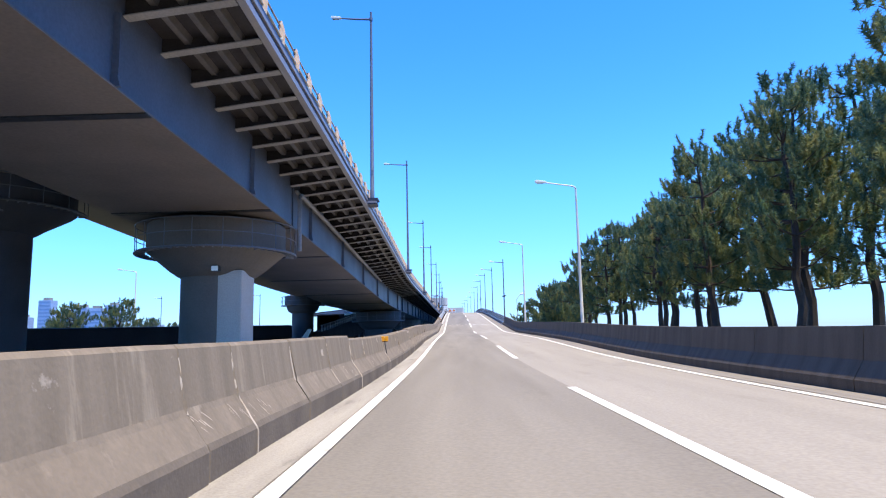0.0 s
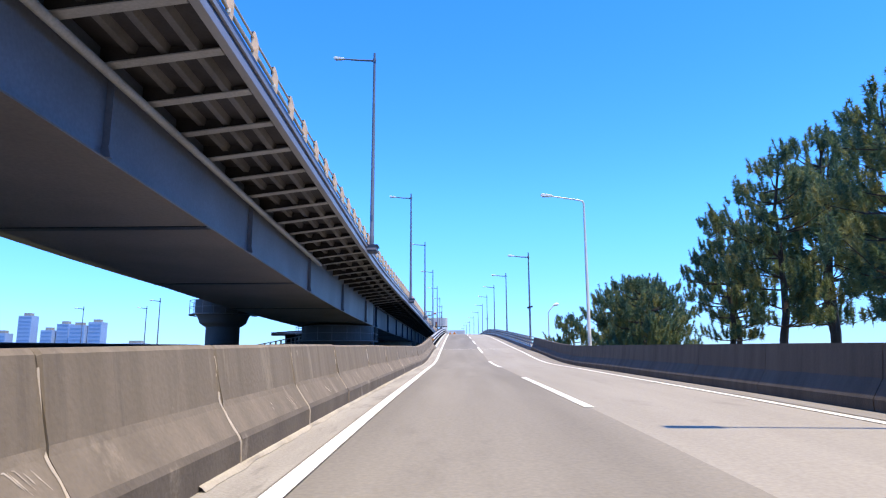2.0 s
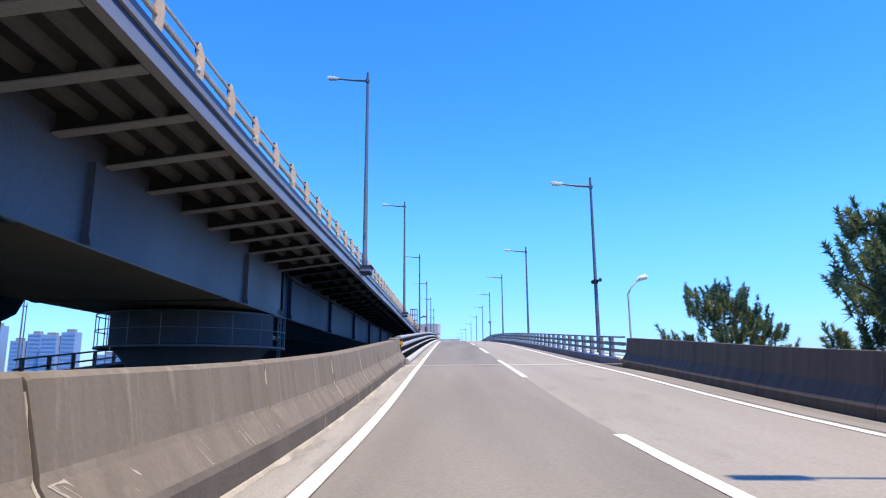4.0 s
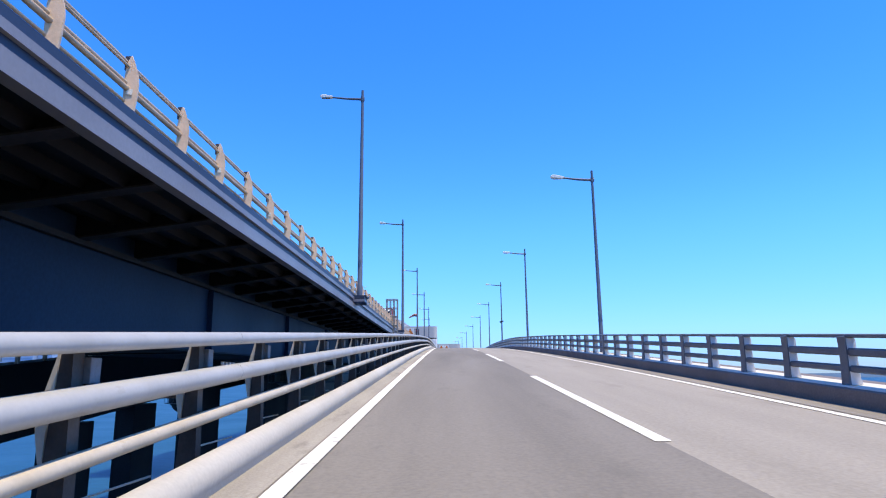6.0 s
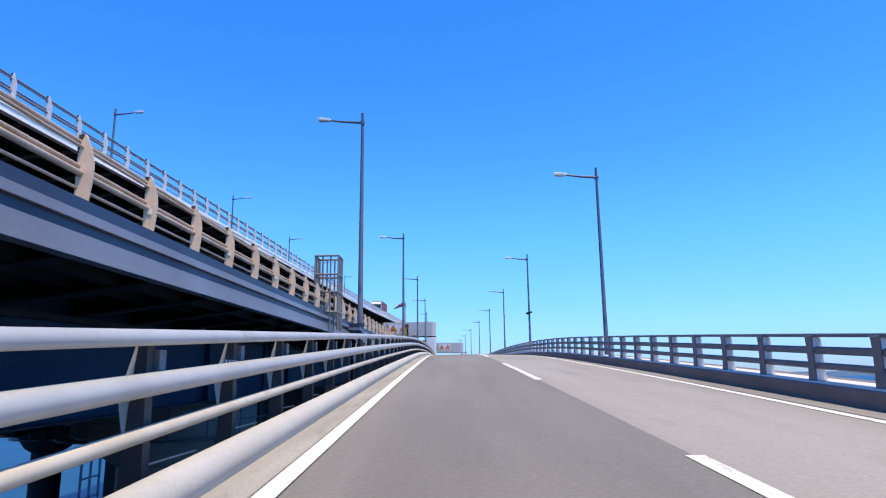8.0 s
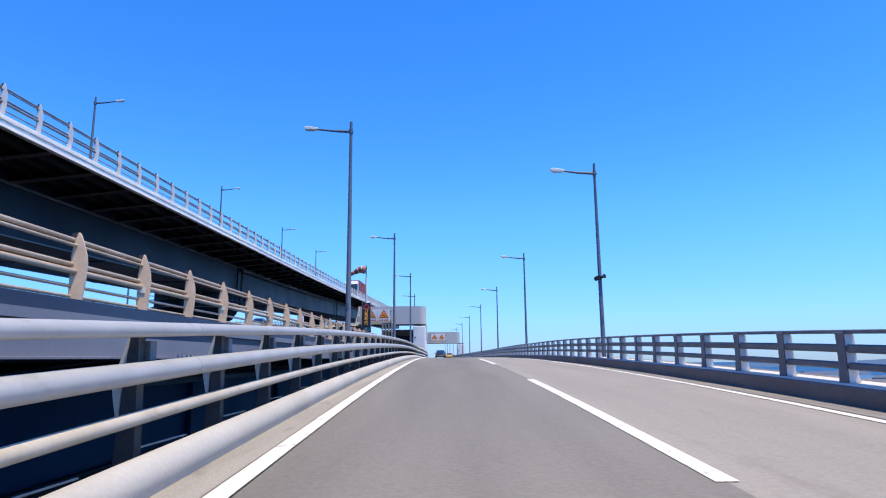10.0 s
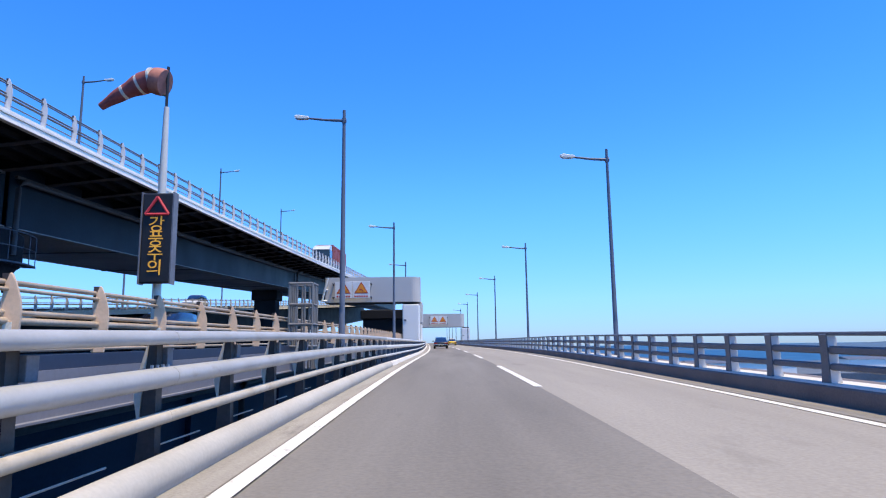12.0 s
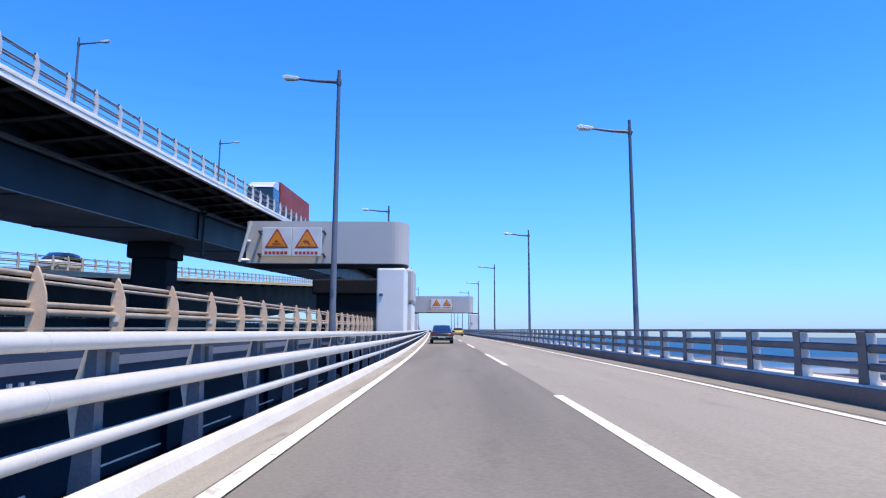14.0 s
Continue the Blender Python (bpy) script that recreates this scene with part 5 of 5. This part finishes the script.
for k, ch in enumerate("\uac15\ud48d\uc8fc\uc758"):
    cu = bpy.data.curves.new("glyph", "FONT")
    cu.body, cu.size, cu.align_x, cu.extrude = ch, 0.34, "CENTER", 0.004
    tmp = bpy.data.objects.new("glyph", cu)
    me = bpy.data.meshes.new_from_object(tmp)
    bpy.data.objects.remove(tmp)
    me.materials.clear()
    me.materials.append(LED_AMBER)
    g = part("glyph", me, None, cab)
    g.matrix_local = pose(0, -0.17, 2.3 - 0.29 * k, 90)
w = thing("windsock", "faded red windsock with thin white bands drooping from a pole top", "windsock", pose(x - 0.06, y + 0.11, DECK_Z(y) + 4.56) @ Matrix.Diagonal((0.9, 0.9, 0.9, 1)))
bm = B()
tube(bm, [(0, 0, -0.02), (0, 0, 0.9)], 0.03, 8)
tube(bm, [(0, 0, 0.26), (-0.08, 0, 0.29)], 0.02, 6)
tube(bm, [(0, 0, 0.82), (-0.08, 0, 0.82)], 0.02, 6)
part("spindle", bm, BLACK, w)
sock = [(-0.05, 0.55, 0.27), (-0.28, 0.62, 0.27), (-0.5, 0.58, 0.23), (-0.72, 0.49, 0.19), (-0.95, 0.38, 0.15), (-1.18, 0.25, 0.115), (-1.42, 0.1, 0.08)]
rows = np.linspace(0, 6, 25)
mid = lambda q, k: float(np.interp(q, range(7), [r[k] for r in sock]))
for k, name in enumerate(("mouth_cloth", "band", "cloth", "band", "cloth", "band", "cloth")):
    a, b = [(0, 4), (4, 5), (5, 9), (9, 10), (10, 15), (15, 16), (16, 24)][k]
    bm = B()
    tube(bm, [(mid(q, 0), 0.02 * q, mid(q, 1)) for q in rows[a:b + 1]], [mid(q, 2) * (1 + (0.015 if name == "band" else 0.05 * math.sin(q * 3.1))) for q in rows[a:b + 1]], 14)
    part(name, bm, {"mouth_cloth": SOCK_PALE, "band": LINE, "cloth": SOCK_RED}[name], w, smooth=True)


def cage(x, y, z, w, h):
    c = thing("ladder_cage", "weathered grey tube ladder cage on viaduct edge", "ladder cage", pose(x, y, z), group="ladder cages")
    for u in (-w / 2, -w / 6, w / 6, w / 2):
        for v in (-w / 2, w / 2):
            bm = B()
            tube(bm, [(u, v, -0.6), (u, v, h)], 0.035, 8)
            part("upright", bm, RAIL_PALE, c, smooth=True)
    for v in (-w / 6, w / 6):
        for u in (-w / 2, w / 2):
            bm = B()
            tube(bm, [(u, v, -0.6), (u, v, h)], 0.03, 8)
            part("upright", bm, RAIL_PALE, c, smooth=True)
    for zz in (0.1, h * 0.38, h * 0.68, h):
        bm = B()
        q = w / 2 + 0.005
        for a, b in (((-q, -q), (q, -q)), ((q, -q), (q, q)), ((q, q), (-q, q)), ((-q, q), (-q, -q))):
            tube(bm, [(*a, zz), (*b, zz)], 0.04, 8)
        part("hoop", bm, RAIL_PALE, c)
    return c


cage(-4.8, 148.9, DECK_Z(148.8), 0.92, 2.35)
cage(-4.25, 204.6, DECK_Z(204.6), 0.72, 2.05)

# ---------------------------------------------------------------- vehicles
def ring(bm, y, hw_low, hw_mid, hw_top, z0, z1, z2):
    """A rounded cross-section of a car body at y."""
    half = [(0.0, z0), (hw_low * 0.75, z0), (hw_low, z0 + 0.07), (hw_mid, z0 + (z1 - z0) * 0.55), (hw_mid * 0.985, z1), (hw_top, z2 - 0.03), (hw_top * 0.8, z2), (0.0, z2 + 0.015)]
    pts = half + [(-a, b) for a, b in half[-2:0:-1]]
    return [bm.verts.new((a, y, b)) for a, b in pts]


def loft(bm, rings):
    for a, b in zip(rings, rings[1:]):
        for k in range(len(a)):
            j = (k + 1) % len(a)
            bm.faces.new((a[k], a[j], b[j], b[k]))
    bm.faces.new(rings[0][::-1])
    bm.faces.new(rings[-1])


def car(label, paint, m, L=4.85, W=1.86, H=1.45, tall=False, roof_sign=False, group=""):
    """A car that heads for +y, its wheels' feet at z = 0 and its tail at y = 0."""
    c = thing("car", label, "car", m, group=group)
    hw, belt = W / 2, H * 0.62
    bm = B()
    st = [(0.0, 0.86, 0.42, belt - 0.16), (0.12, 0.97, 0.3, belt + 0.0), (0.6, 1.0, 0.24, belt + 0.04), (1.4, 1.0, 0.22, belt + 0.0), (L * 0.55, 1.0, 0.22, belt - 0.02), (L - 1.3, 1.0, 0.22, belt - 0.05), (L - 0.5, 0.98, 0.24, belt - 0.16), (L - 0.12, 0.93, 0.28, belt - 0.28), (L, 0.8, 0.4, belt - 0.4)]
    loft(bm, [ring(bm, y, hw * k * 0.97, hw * k, hw * k * 0.86, z0, z0 + (z1 - z0) * 0.82, z1) for y, k, z0, z1 in st])
    body = part("body", bm, paint, c, smooth=True)
    tail = 0.25 if tall else 0.75
    bm = B()
    gs = [(tail - 0.2, belt - 0.04, belt + 0.0, 0.82), (tail + (0.25 if tall else 0.75), belt - 0.06, H - 0.09, 0.74), (tail + 1.1, belt - 0.06, H - 0.015, 0.72), (tail + 2.0, belt - 0.06, H - 0.02, 0.72), (tail + 2.5, belt - 0.06, H - 0.1, 0.73), (L - 1.25, belt - 0.06, belt - 0.0, 0.8)]
    rr = []
    for y, z0, z1, k in gs:
        half = [(0, z0), (hw * 0.9, z0), (hw * (k + (0.88 - k) * 0.35), z0 + (z1 - z0) * 0.6), (hw * k, z1 - 0.02), (hw * k * 0.85, z1), (0, z1 + 0.02)]
        rr.append([bm.verts.new((a, y, b)) for a, b in half + [(-a, b) for a, b in half[-2:0:-1]]])
    loft(bm, rr)
    part("greenhouse", bm, CAR_GLASS, c, "dark tinted windows", smooth=True)
    bm = B()
    rr = []
    for y, z1, k in ((tail + (0.3 if tall else 0.82), H - 0.07, 0.7), (tail + 1.1, H, 0.71), (tail + 2.0, H - 0.005, 0.71), (tail + 2.42, H - 0.075, 0.7)):
        half = [(0, z1 - 0.03), (hw * k, z1 - 0.05), (hw * k, z1 - 0.015), (hw * k * 0.85, z1 + 0.008), (0, z1 + 0.03)]
        rr.append([bm.verts.new((a, y, b)) for a, b in half + [(-a, b) for a, b in half[-2:0:-1]]])
    loft(bm, rr)
    part("roof", bm, paint, c, smooth=True)
    for sx in (-1, 1):
        for y in (0.95, L - 0.95):
            bm = B()
            tube(bm, [(sx * (hw - 0.24), y, 0.33), (sx * (hw - 0.2), y, 0.33), (sx * (hw - 0.04), y, 0.33), (sx * (hw + 0.0), y, 0.33)], [0.31, 0.335, 0.335, 0.31], 28)
            tyre = part("wheel", bm, TYRE, c)
            bm = B()
            tube(bm, [(sx * (hw - 0.03), y, 0.33), (sx * (hw + 0.006), y, 0.33), (sx * (hw + 0.01), y, 0.33)], [0.23, 0.22, 0.06], 20)
            part("rim", bm, RIM, tyre, "alloy rim")
        bm = B()
        prism(bm, [(sx * hw * 0.45, belt - 0.28), (sx * hw * 0.93, belt - 0.26), (sx * hw * 0.97, belt - 0.12), (sx * hw * 0.6, belt - 0.14)], "y", -0.012, 0.14)
        part("tail_light", bm, TAIL, c, "red tail light")
        bm = B()
        box(bm, sx * (hw - 0.02) - 0.1 + sx * 0.08, sx * (hw - 0.02) + 0.1 + sx * 0.08, L - 1.95, L - 1.8, belt - 0.01, belt + 0.13, 0.03)
        part("mirror", bm, paint, c)
    bm = B()
    box(bm, -hw * 0.9, hw * 0.9, -0.03, 0.06, belt - 0.38, belt - 0.345)
    part("trim_strip", bm, CHROME, c, "bright chrome strip")
    bm = B()
    box(bm, -hw * 0.88, hw * 0.88, -0.02, 0.2, 0.27, 0.36, 0.02)
    part("lower_bumper", bm, BLACK, c)
    bm = B()
    box(bm, -0.27, 0.27, -0.035, -0.004, 0.44, 0.56)
    plate = part("number_plate", bm, LINE, c, "white number plate")
    for k in range(5):
        bm = B()
        box(bm, -0.2 + 0.085 * k, -0.2 + 0.085 * k + 0.055, -0.039, -0.036, 0.47, 0.53)
        part("plate_bar", bm, BLACK, plate)
    if roof_sign:
        bm = B()
        box(bm, -0.28, 0.28, tail + 1.5, tail + 1.68, H + 0.02, H + 0.16, 0.04)
        part("roof_sign", bm, LINE, c, "white roof light box")
    return c


y = 267.0
car("dark navy sedan with chrome tail trim on asphalt", PAINT_NAVY, pose(-0.25 + shift(y) * 0.2, y, ROAD_Z(y) + 0.03, 0.2, 0, 1.0))
y = 326.0
car("bright yellow taxi sedan with white roof light", PAINT_YELLOW, pose(3.75 + shift(y), y, ROAD_Z(y) + 0.03, 0, 0, 1.6), roof_sign=True)
y = 208.0
car("black sport utility car on viaduct deck", PAINT_BLACK, pose(-11.2, y + 4.8, DECK_Z(y) - 0.21, 0, 0, 180), 4.75, 1.9, 1.75, True)
y = 268.0
car("white van on the far viaduct", PAINT_WHITE, pose(-33.5, y + 4.8, FAR_Z(y) - 0.21, 0, 0, 180), 4.9, 1.9, 1.95, True)

y = 273.0
t = thing("container_truck", "black-cabbed truck with red shipping container on upper viaduct", "truck", pose(-17.1, y, UPPER_Z(y) - 0.2, 1.8))
bm = B()
box(bm, -1.2, 1.2, 0.0, 2.2, 0.7, 3.0, 0.12)
cab = part("cab", bm, PAINT_BLACK, t)
bm = B()
prism(bm, [(0.0, 3.0), (2.1, 3.0), (2.1, 3.75), (1.3, 3.7), (0.3, 3.25)], "x", -1.15, 1.15)
part("roof_deflector", bm, PAINT_WHITE, cab)
bm = B()
box(bm, -1.1, 1.1, -0.02, 0.0, 1.7, 2.7)
part("windscreen", bm, CAR_GLASS, cab)
bm = B()
box(bm, -1.22, 1.22, 2.6, 14.8, 1.3, 3.95, 0.03)
con = part("container", bm, CONTAINER_RED, t, "red corrugated container")
for k in range(30):
    bm = B()
    box(bm, 1.222, 1.25, 2.8 + 0.4 * k, 3.0 + 0.4 * k, 1.42, 3.84)
    part("corrugation", bm, CONTAINER_RED, con)
bm = B()
box(bm, -1.1, 1.1, 0.4, 14.6, 0.75, 1.28)
part("chassis", bm, BLACK, t)
for yy in (1.1, 3.6, 11.2, 12.5, 13.8):
    for sx in (-1, 1):
        bm = B()
        tube(bm, [(sx * 0.85, yy, 0.5), (sx * 1.2, yy, 0.5)], 0.5, 20)
        part("wheel", bm, TYRE, t)


# ---------------------------------------------------------------- pine trees
def pine(seed, height, spread, bare):
    """A black pine: a bent trunk, rising limbs and a crown of needle tufts in uneven clumps."""
    rnd = random.Random(seed)
    trunk = B()
    axis = []
    x = y = 0.0
    n = 9
    for k in range(n + 1):
        axis.append(Vector((x, y, height * k / n)))
        x += rnd.uniform(-0.22, 0.22)
        y += rnd.uniform(-0.22, 0.22)
    tube(trunk, axis, [0.17 * (height / 8) * (1 - 0.85 * k / n) for k in range(n + 1)], 8)

    def on_axis(h):
        s = min(h / height * n, n - 1e-6)
        k = int(s)
        return axis[k].lerp(axis[k + 1], s - k)

    tips = []
    h = bare * height
    while h < height * 0.97:
        f = (h / height - bare) / (1 - bare)
        reach = spread * (0.55 + 0.45 * min(f / 0.22, 1)) * (1 - f) ** 0.6 + 0.3
        for k in range(rnd.randint(3, 5)):
            a = rnd.uniform(0, 2 * math.pi)
            r = reach * rnd.uniform(0.55, 1.12)
            base = on_axis(h)
            out, side = Vector((math.cos(a), math.sin(a), 0)), Vector((-math.sin(a), math.cos(a), 0))
            rise = r * rnd.uniform(0.12, 0.5)
            mid, tip = base + out * r * 0.5 + Vector((0, 0, rise * 0.2)), base + out * r + Vector((0, 0, rise))
            tube(trunk, [base, mid, tip], [0.045, 0.03, 0.012], 5)
            pads = 2 if r > 1.3 else 1
            for q in range(pads):
                hub = mid.lerp(tip, (1.0, 0.25)[q]) + side * rnd.uniform(-0.3, 0.3) * q
                for w in range(rnd.randint(5, 8)):
                    p = hub + out * rnd.uniform(-0.45, 0.3) + side * rnd.gauss(0, 0.3) + Vector((0, 0, rnd.uniform(-0.12, 0.2)))
                    tips.append((p, a, rnd.uniform(0.3, 0.55), 0 if rnd.random() < 0.7 - 0.4 * f else 1))
                tips.append((hub + out * 0.15, a, rnd.uniform(0.6, 0.95), 1))
        h += height * rnd.uniform(0.05, 0.085)
    for k in range(6):
        tips.append((axis[-1] + Vector((rnd.gauss(0, 0.22), rnd.gauss(0, 0.22), rnd.uniform(-0.9, 0.1))), rnd.uniform(0, 6.3), rnd.uniform(0.5, 0.9), 1))
    verts, faces, tone = [], [], []
    for p, a, size, kind in tips:
        lean = Vector((math.cos(a) * rnd.uniform(0.05, 0.55), math.sin(a) * rnd.uniform(0.05, 0.55), 1)).normalized()
        girth = rnd.uniform(0.17, 0.24)
        for q in range(int(45 + 85 * size)):
            s = rnd.random()
            root = p + lean * size * s
            d = Vector((rnd.gauss(0, 1), rnd.gauss(0, 1), rnd.gauss(0, 1))).normalized()
            d = (d + lean * (0.25 + 0.9 * s * s)).normalized()
            ln = girth * rnd.uniform(0.8, 1.15) * (1.15 - 0.45 * s)
            wide = d.cross(Vector((rnd.gauss(0, 1), rnd.gauss(0, 1), rnd.gauss(0, 1)))).normalized() * rnd.uniform(0.014, 0.024)
            i = len(verts)
            verts.extend((tuple(root + wide), tuple(root + d * ln), tuple(root - wide)))
            faces.append((i, i + 1, i + 2))
            tone.append(kind)
    me = bpy.data.meshes.new("crown")
    me.from_pydata(verts, [], faces)
    me.materials.append(NEEDLES)
    me.materials.append(NEEDLES_TIP)
    me.polygons.foreach_set("material_index", tone)
    return mesh_of(trunk, "trunk", BARK), me


KINDS = [pine(3, 10.0, 2.4, 0.34), pine(8, 10.0, 2.7, 0.28), pine(14, 10.0, 2.2, 0.36), pine(21, 10.0, 2.5, 0.26)]
BUSHY = pine(33, 5.0, 2.5, 0.06)


def plant(kind, x, y, z, size, turn, label="green-brown black pine tree behind the parapet wall"):
    t = thing("pine_tree", label, "tree", pose(x, y, z, 0, 0, turn) @ Matrix.Scale(size, 4), group="pine trees")
    part("trunk", kind[0], None, t)
    part("crown", kind[1], None, t)


rnd = random.Random(5)
ROW = [(12.2, 14, 10.6), (14.6, 17.5, 9.7), (11.6, 20.5, 9.8), (13.8, 23.5, 11.2), (11.4, 27, 9.9), (15.0, 29, 11.2), (12.6, 31.5, 9.0), (14.4, 35.5, 9.4), (13.0, 39, 8.6), (14.0, 42.5, 10.2),
       (16.0, 45, 10.8), (11.8, 47.5, 8.9), (13.6, 50.5, 9.7), (11.9, 54.5, 8.8), (14.8, 57, 10.4), (12.2, 60, 7.8), (14.5, 64, 8.2),
       (18, 12, 12), (19, 19, 12), (18, 26, 12.5), (19, 34, 11.5), (18.0, 42.5, 13.2), (18, 52, 11.2), (17.5, 61, 10.6)]
for k, (x, y, tallness) in enumerate(ROW):
    plant(KINDS[k % 4], x, y, 0.022 * y - 0.8, tallness / 10.3, rnd.uniform(0, 360))
for x, y, s in ((12.0, 72, 1.1), (13.6, 75, 1.15), (12.0, 78.5, 1.25), (14.0, 82, 1.2), (10.1, 86.4, 0.84)):
    plant(BUSHY, x, y, 0.022 * y - 0.8, s, rnd.uniform(0, 360), "low bushy pine tree behind the parapet wall")
for x, y, k in ((-43.5, 70, 0.95), (-38.6, 71, 1.0), (-35.8, 73, 0.6), (-33.5, 75, 0.5), (-47.5, 74, 0.7)):
    plant(BUSHY, x, y, 0.022 * y - 0.8, k, rnd.uniform(0, 360), "dark green pine tree behind the boundary wall")


# ---------------------------------------------------------------- far city and shore
def tower(x, y, w, d, h, m):
    t = thing("apartment_building", "pale blue-white apartment tower in the hazy distance", "building", pose(x, y, -1), group="distant towers")
    bm = B()
    box(bm, -w / 2, w / 2, -d / 2, d / 2, 0, h)
    part("wall", bm, m, t)
    bm = B()
    box(bm, -w / 4, w / 4, -d / 4, d / 4, h, h + 3)
    part("roof", bm, CONCRETE_PALE, t)
    for k in range(int(h / 4)):
        bm = B()
        box(bm, -w / 2 + 1, w / 2 - 1, -d / 2 - 0.15, -d / 2 - 0.004, 2 + 4 * k, 3.6 + 4 * k)
        part("window_band", bm, CITY_GLASS, t)


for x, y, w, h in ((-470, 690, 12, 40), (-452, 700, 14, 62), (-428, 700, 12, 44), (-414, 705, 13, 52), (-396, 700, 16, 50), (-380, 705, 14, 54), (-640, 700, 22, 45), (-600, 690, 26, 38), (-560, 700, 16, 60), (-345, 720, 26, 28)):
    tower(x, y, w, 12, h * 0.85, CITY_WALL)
for x, y, w, h in ((122, 455, 44, 4.5), (60, 520, 40, 4), (190, 470, 30, 5)):
    q = thing("quay_shed", "long low white shed on the far quay", "shed", pose(x, y, -4.2), group="quay sheds")
    bm = B()
    box(bm, -w / 2, w / 2, -5, 5, 0, h)
    part("wall", bm, WHITE, q)
    bm = B()
    prism(bm, [(-5.4, h + 0.005), (5.4, h + 0.005), (0, h + 1.2)], "x", -w / 2 - 0.4, w / 2 + 0.4)
    part("roof", bm, RAIL_GREY, q)
bm = B()
for x0, x1, y0, y1, zz in ((30, 330, 445, 540, -4.1), (90, 700, 560, 610, -3.9)):
    box(bm, x0, x1, y0, y1, -8, zz)
tagged(part("quay", bm, QUAY), "low dark stone quay across the water", "quay", kind="structure")
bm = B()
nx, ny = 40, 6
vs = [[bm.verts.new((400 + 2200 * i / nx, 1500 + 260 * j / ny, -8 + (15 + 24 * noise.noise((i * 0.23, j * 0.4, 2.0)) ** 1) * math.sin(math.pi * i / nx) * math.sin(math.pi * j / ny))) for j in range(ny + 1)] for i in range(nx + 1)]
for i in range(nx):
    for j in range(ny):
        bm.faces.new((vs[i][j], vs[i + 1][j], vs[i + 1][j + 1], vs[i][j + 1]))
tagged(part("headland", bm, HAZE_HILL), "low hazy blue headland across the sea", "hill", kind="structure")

# ---------------------------------------------------------------- small road things
bm = B()
sweep(bm, [(-1.9, 0.036), (KERB_R, 0.036)], 88.65, 88.82, 1, closed=False)
tagged(part("expansion_joint", bm, LINE), "pale bridge expansion joint across both lanes", "expansion joint")

def delineator(x, y, z, round_disc):
    d = thing("reflector_post", "orange reflector on a thin dark bracket", "reflector", pose(x, y, z), group="barrier reflectors")
    bm = B()
    if round_disc:
        tube(bm, [(0.07, 0, -0.22), (-0.02, 0, 0.02), (-0.02, 0, 0.1)], 0.014, 6)
    else:
        tube(bm, [(0.05, 0.02, -0.38), (0.0, 0.025, -0.12), (-0.01, 0.025, 0.06)], 0.012, 6)
        box(bm, -0.08, 0.07, 0.018, 0.03, -0.04, -0.02)
    part("bracket", bm, BLACK, d)
    if round_disc:
        bm = B()
        tube(bm, [(-0.02, -0.03, 0.1), (-0.02, -0.02, 0.1), (-0.02, 0.02, 0.1), (-0.02, 0.03, 0.1)], [0.055, 0.07, 0.07, 0.055], 16)
        part("reflector", bm, REFLECTOR, d, "round orange reflector")
        return
    for k in (0, 1):
        bm = B()
        box(bm, -0.105 + 0.105 * k, -0.008 + 0.105 * k, -0.015, 0.015, -0.02, 0.12, 0.01)
        part("reflector", bm, REFLECTOR, d, "orange reflector")


for y in (17.6, 89.35):
    delineator(-2.045, y, ROAD_Z(y) + 0.84, False)
for y in (113.5, 205.8):
    delineator(-2.3, y, ROAD_Z(y) + 0.8, True)
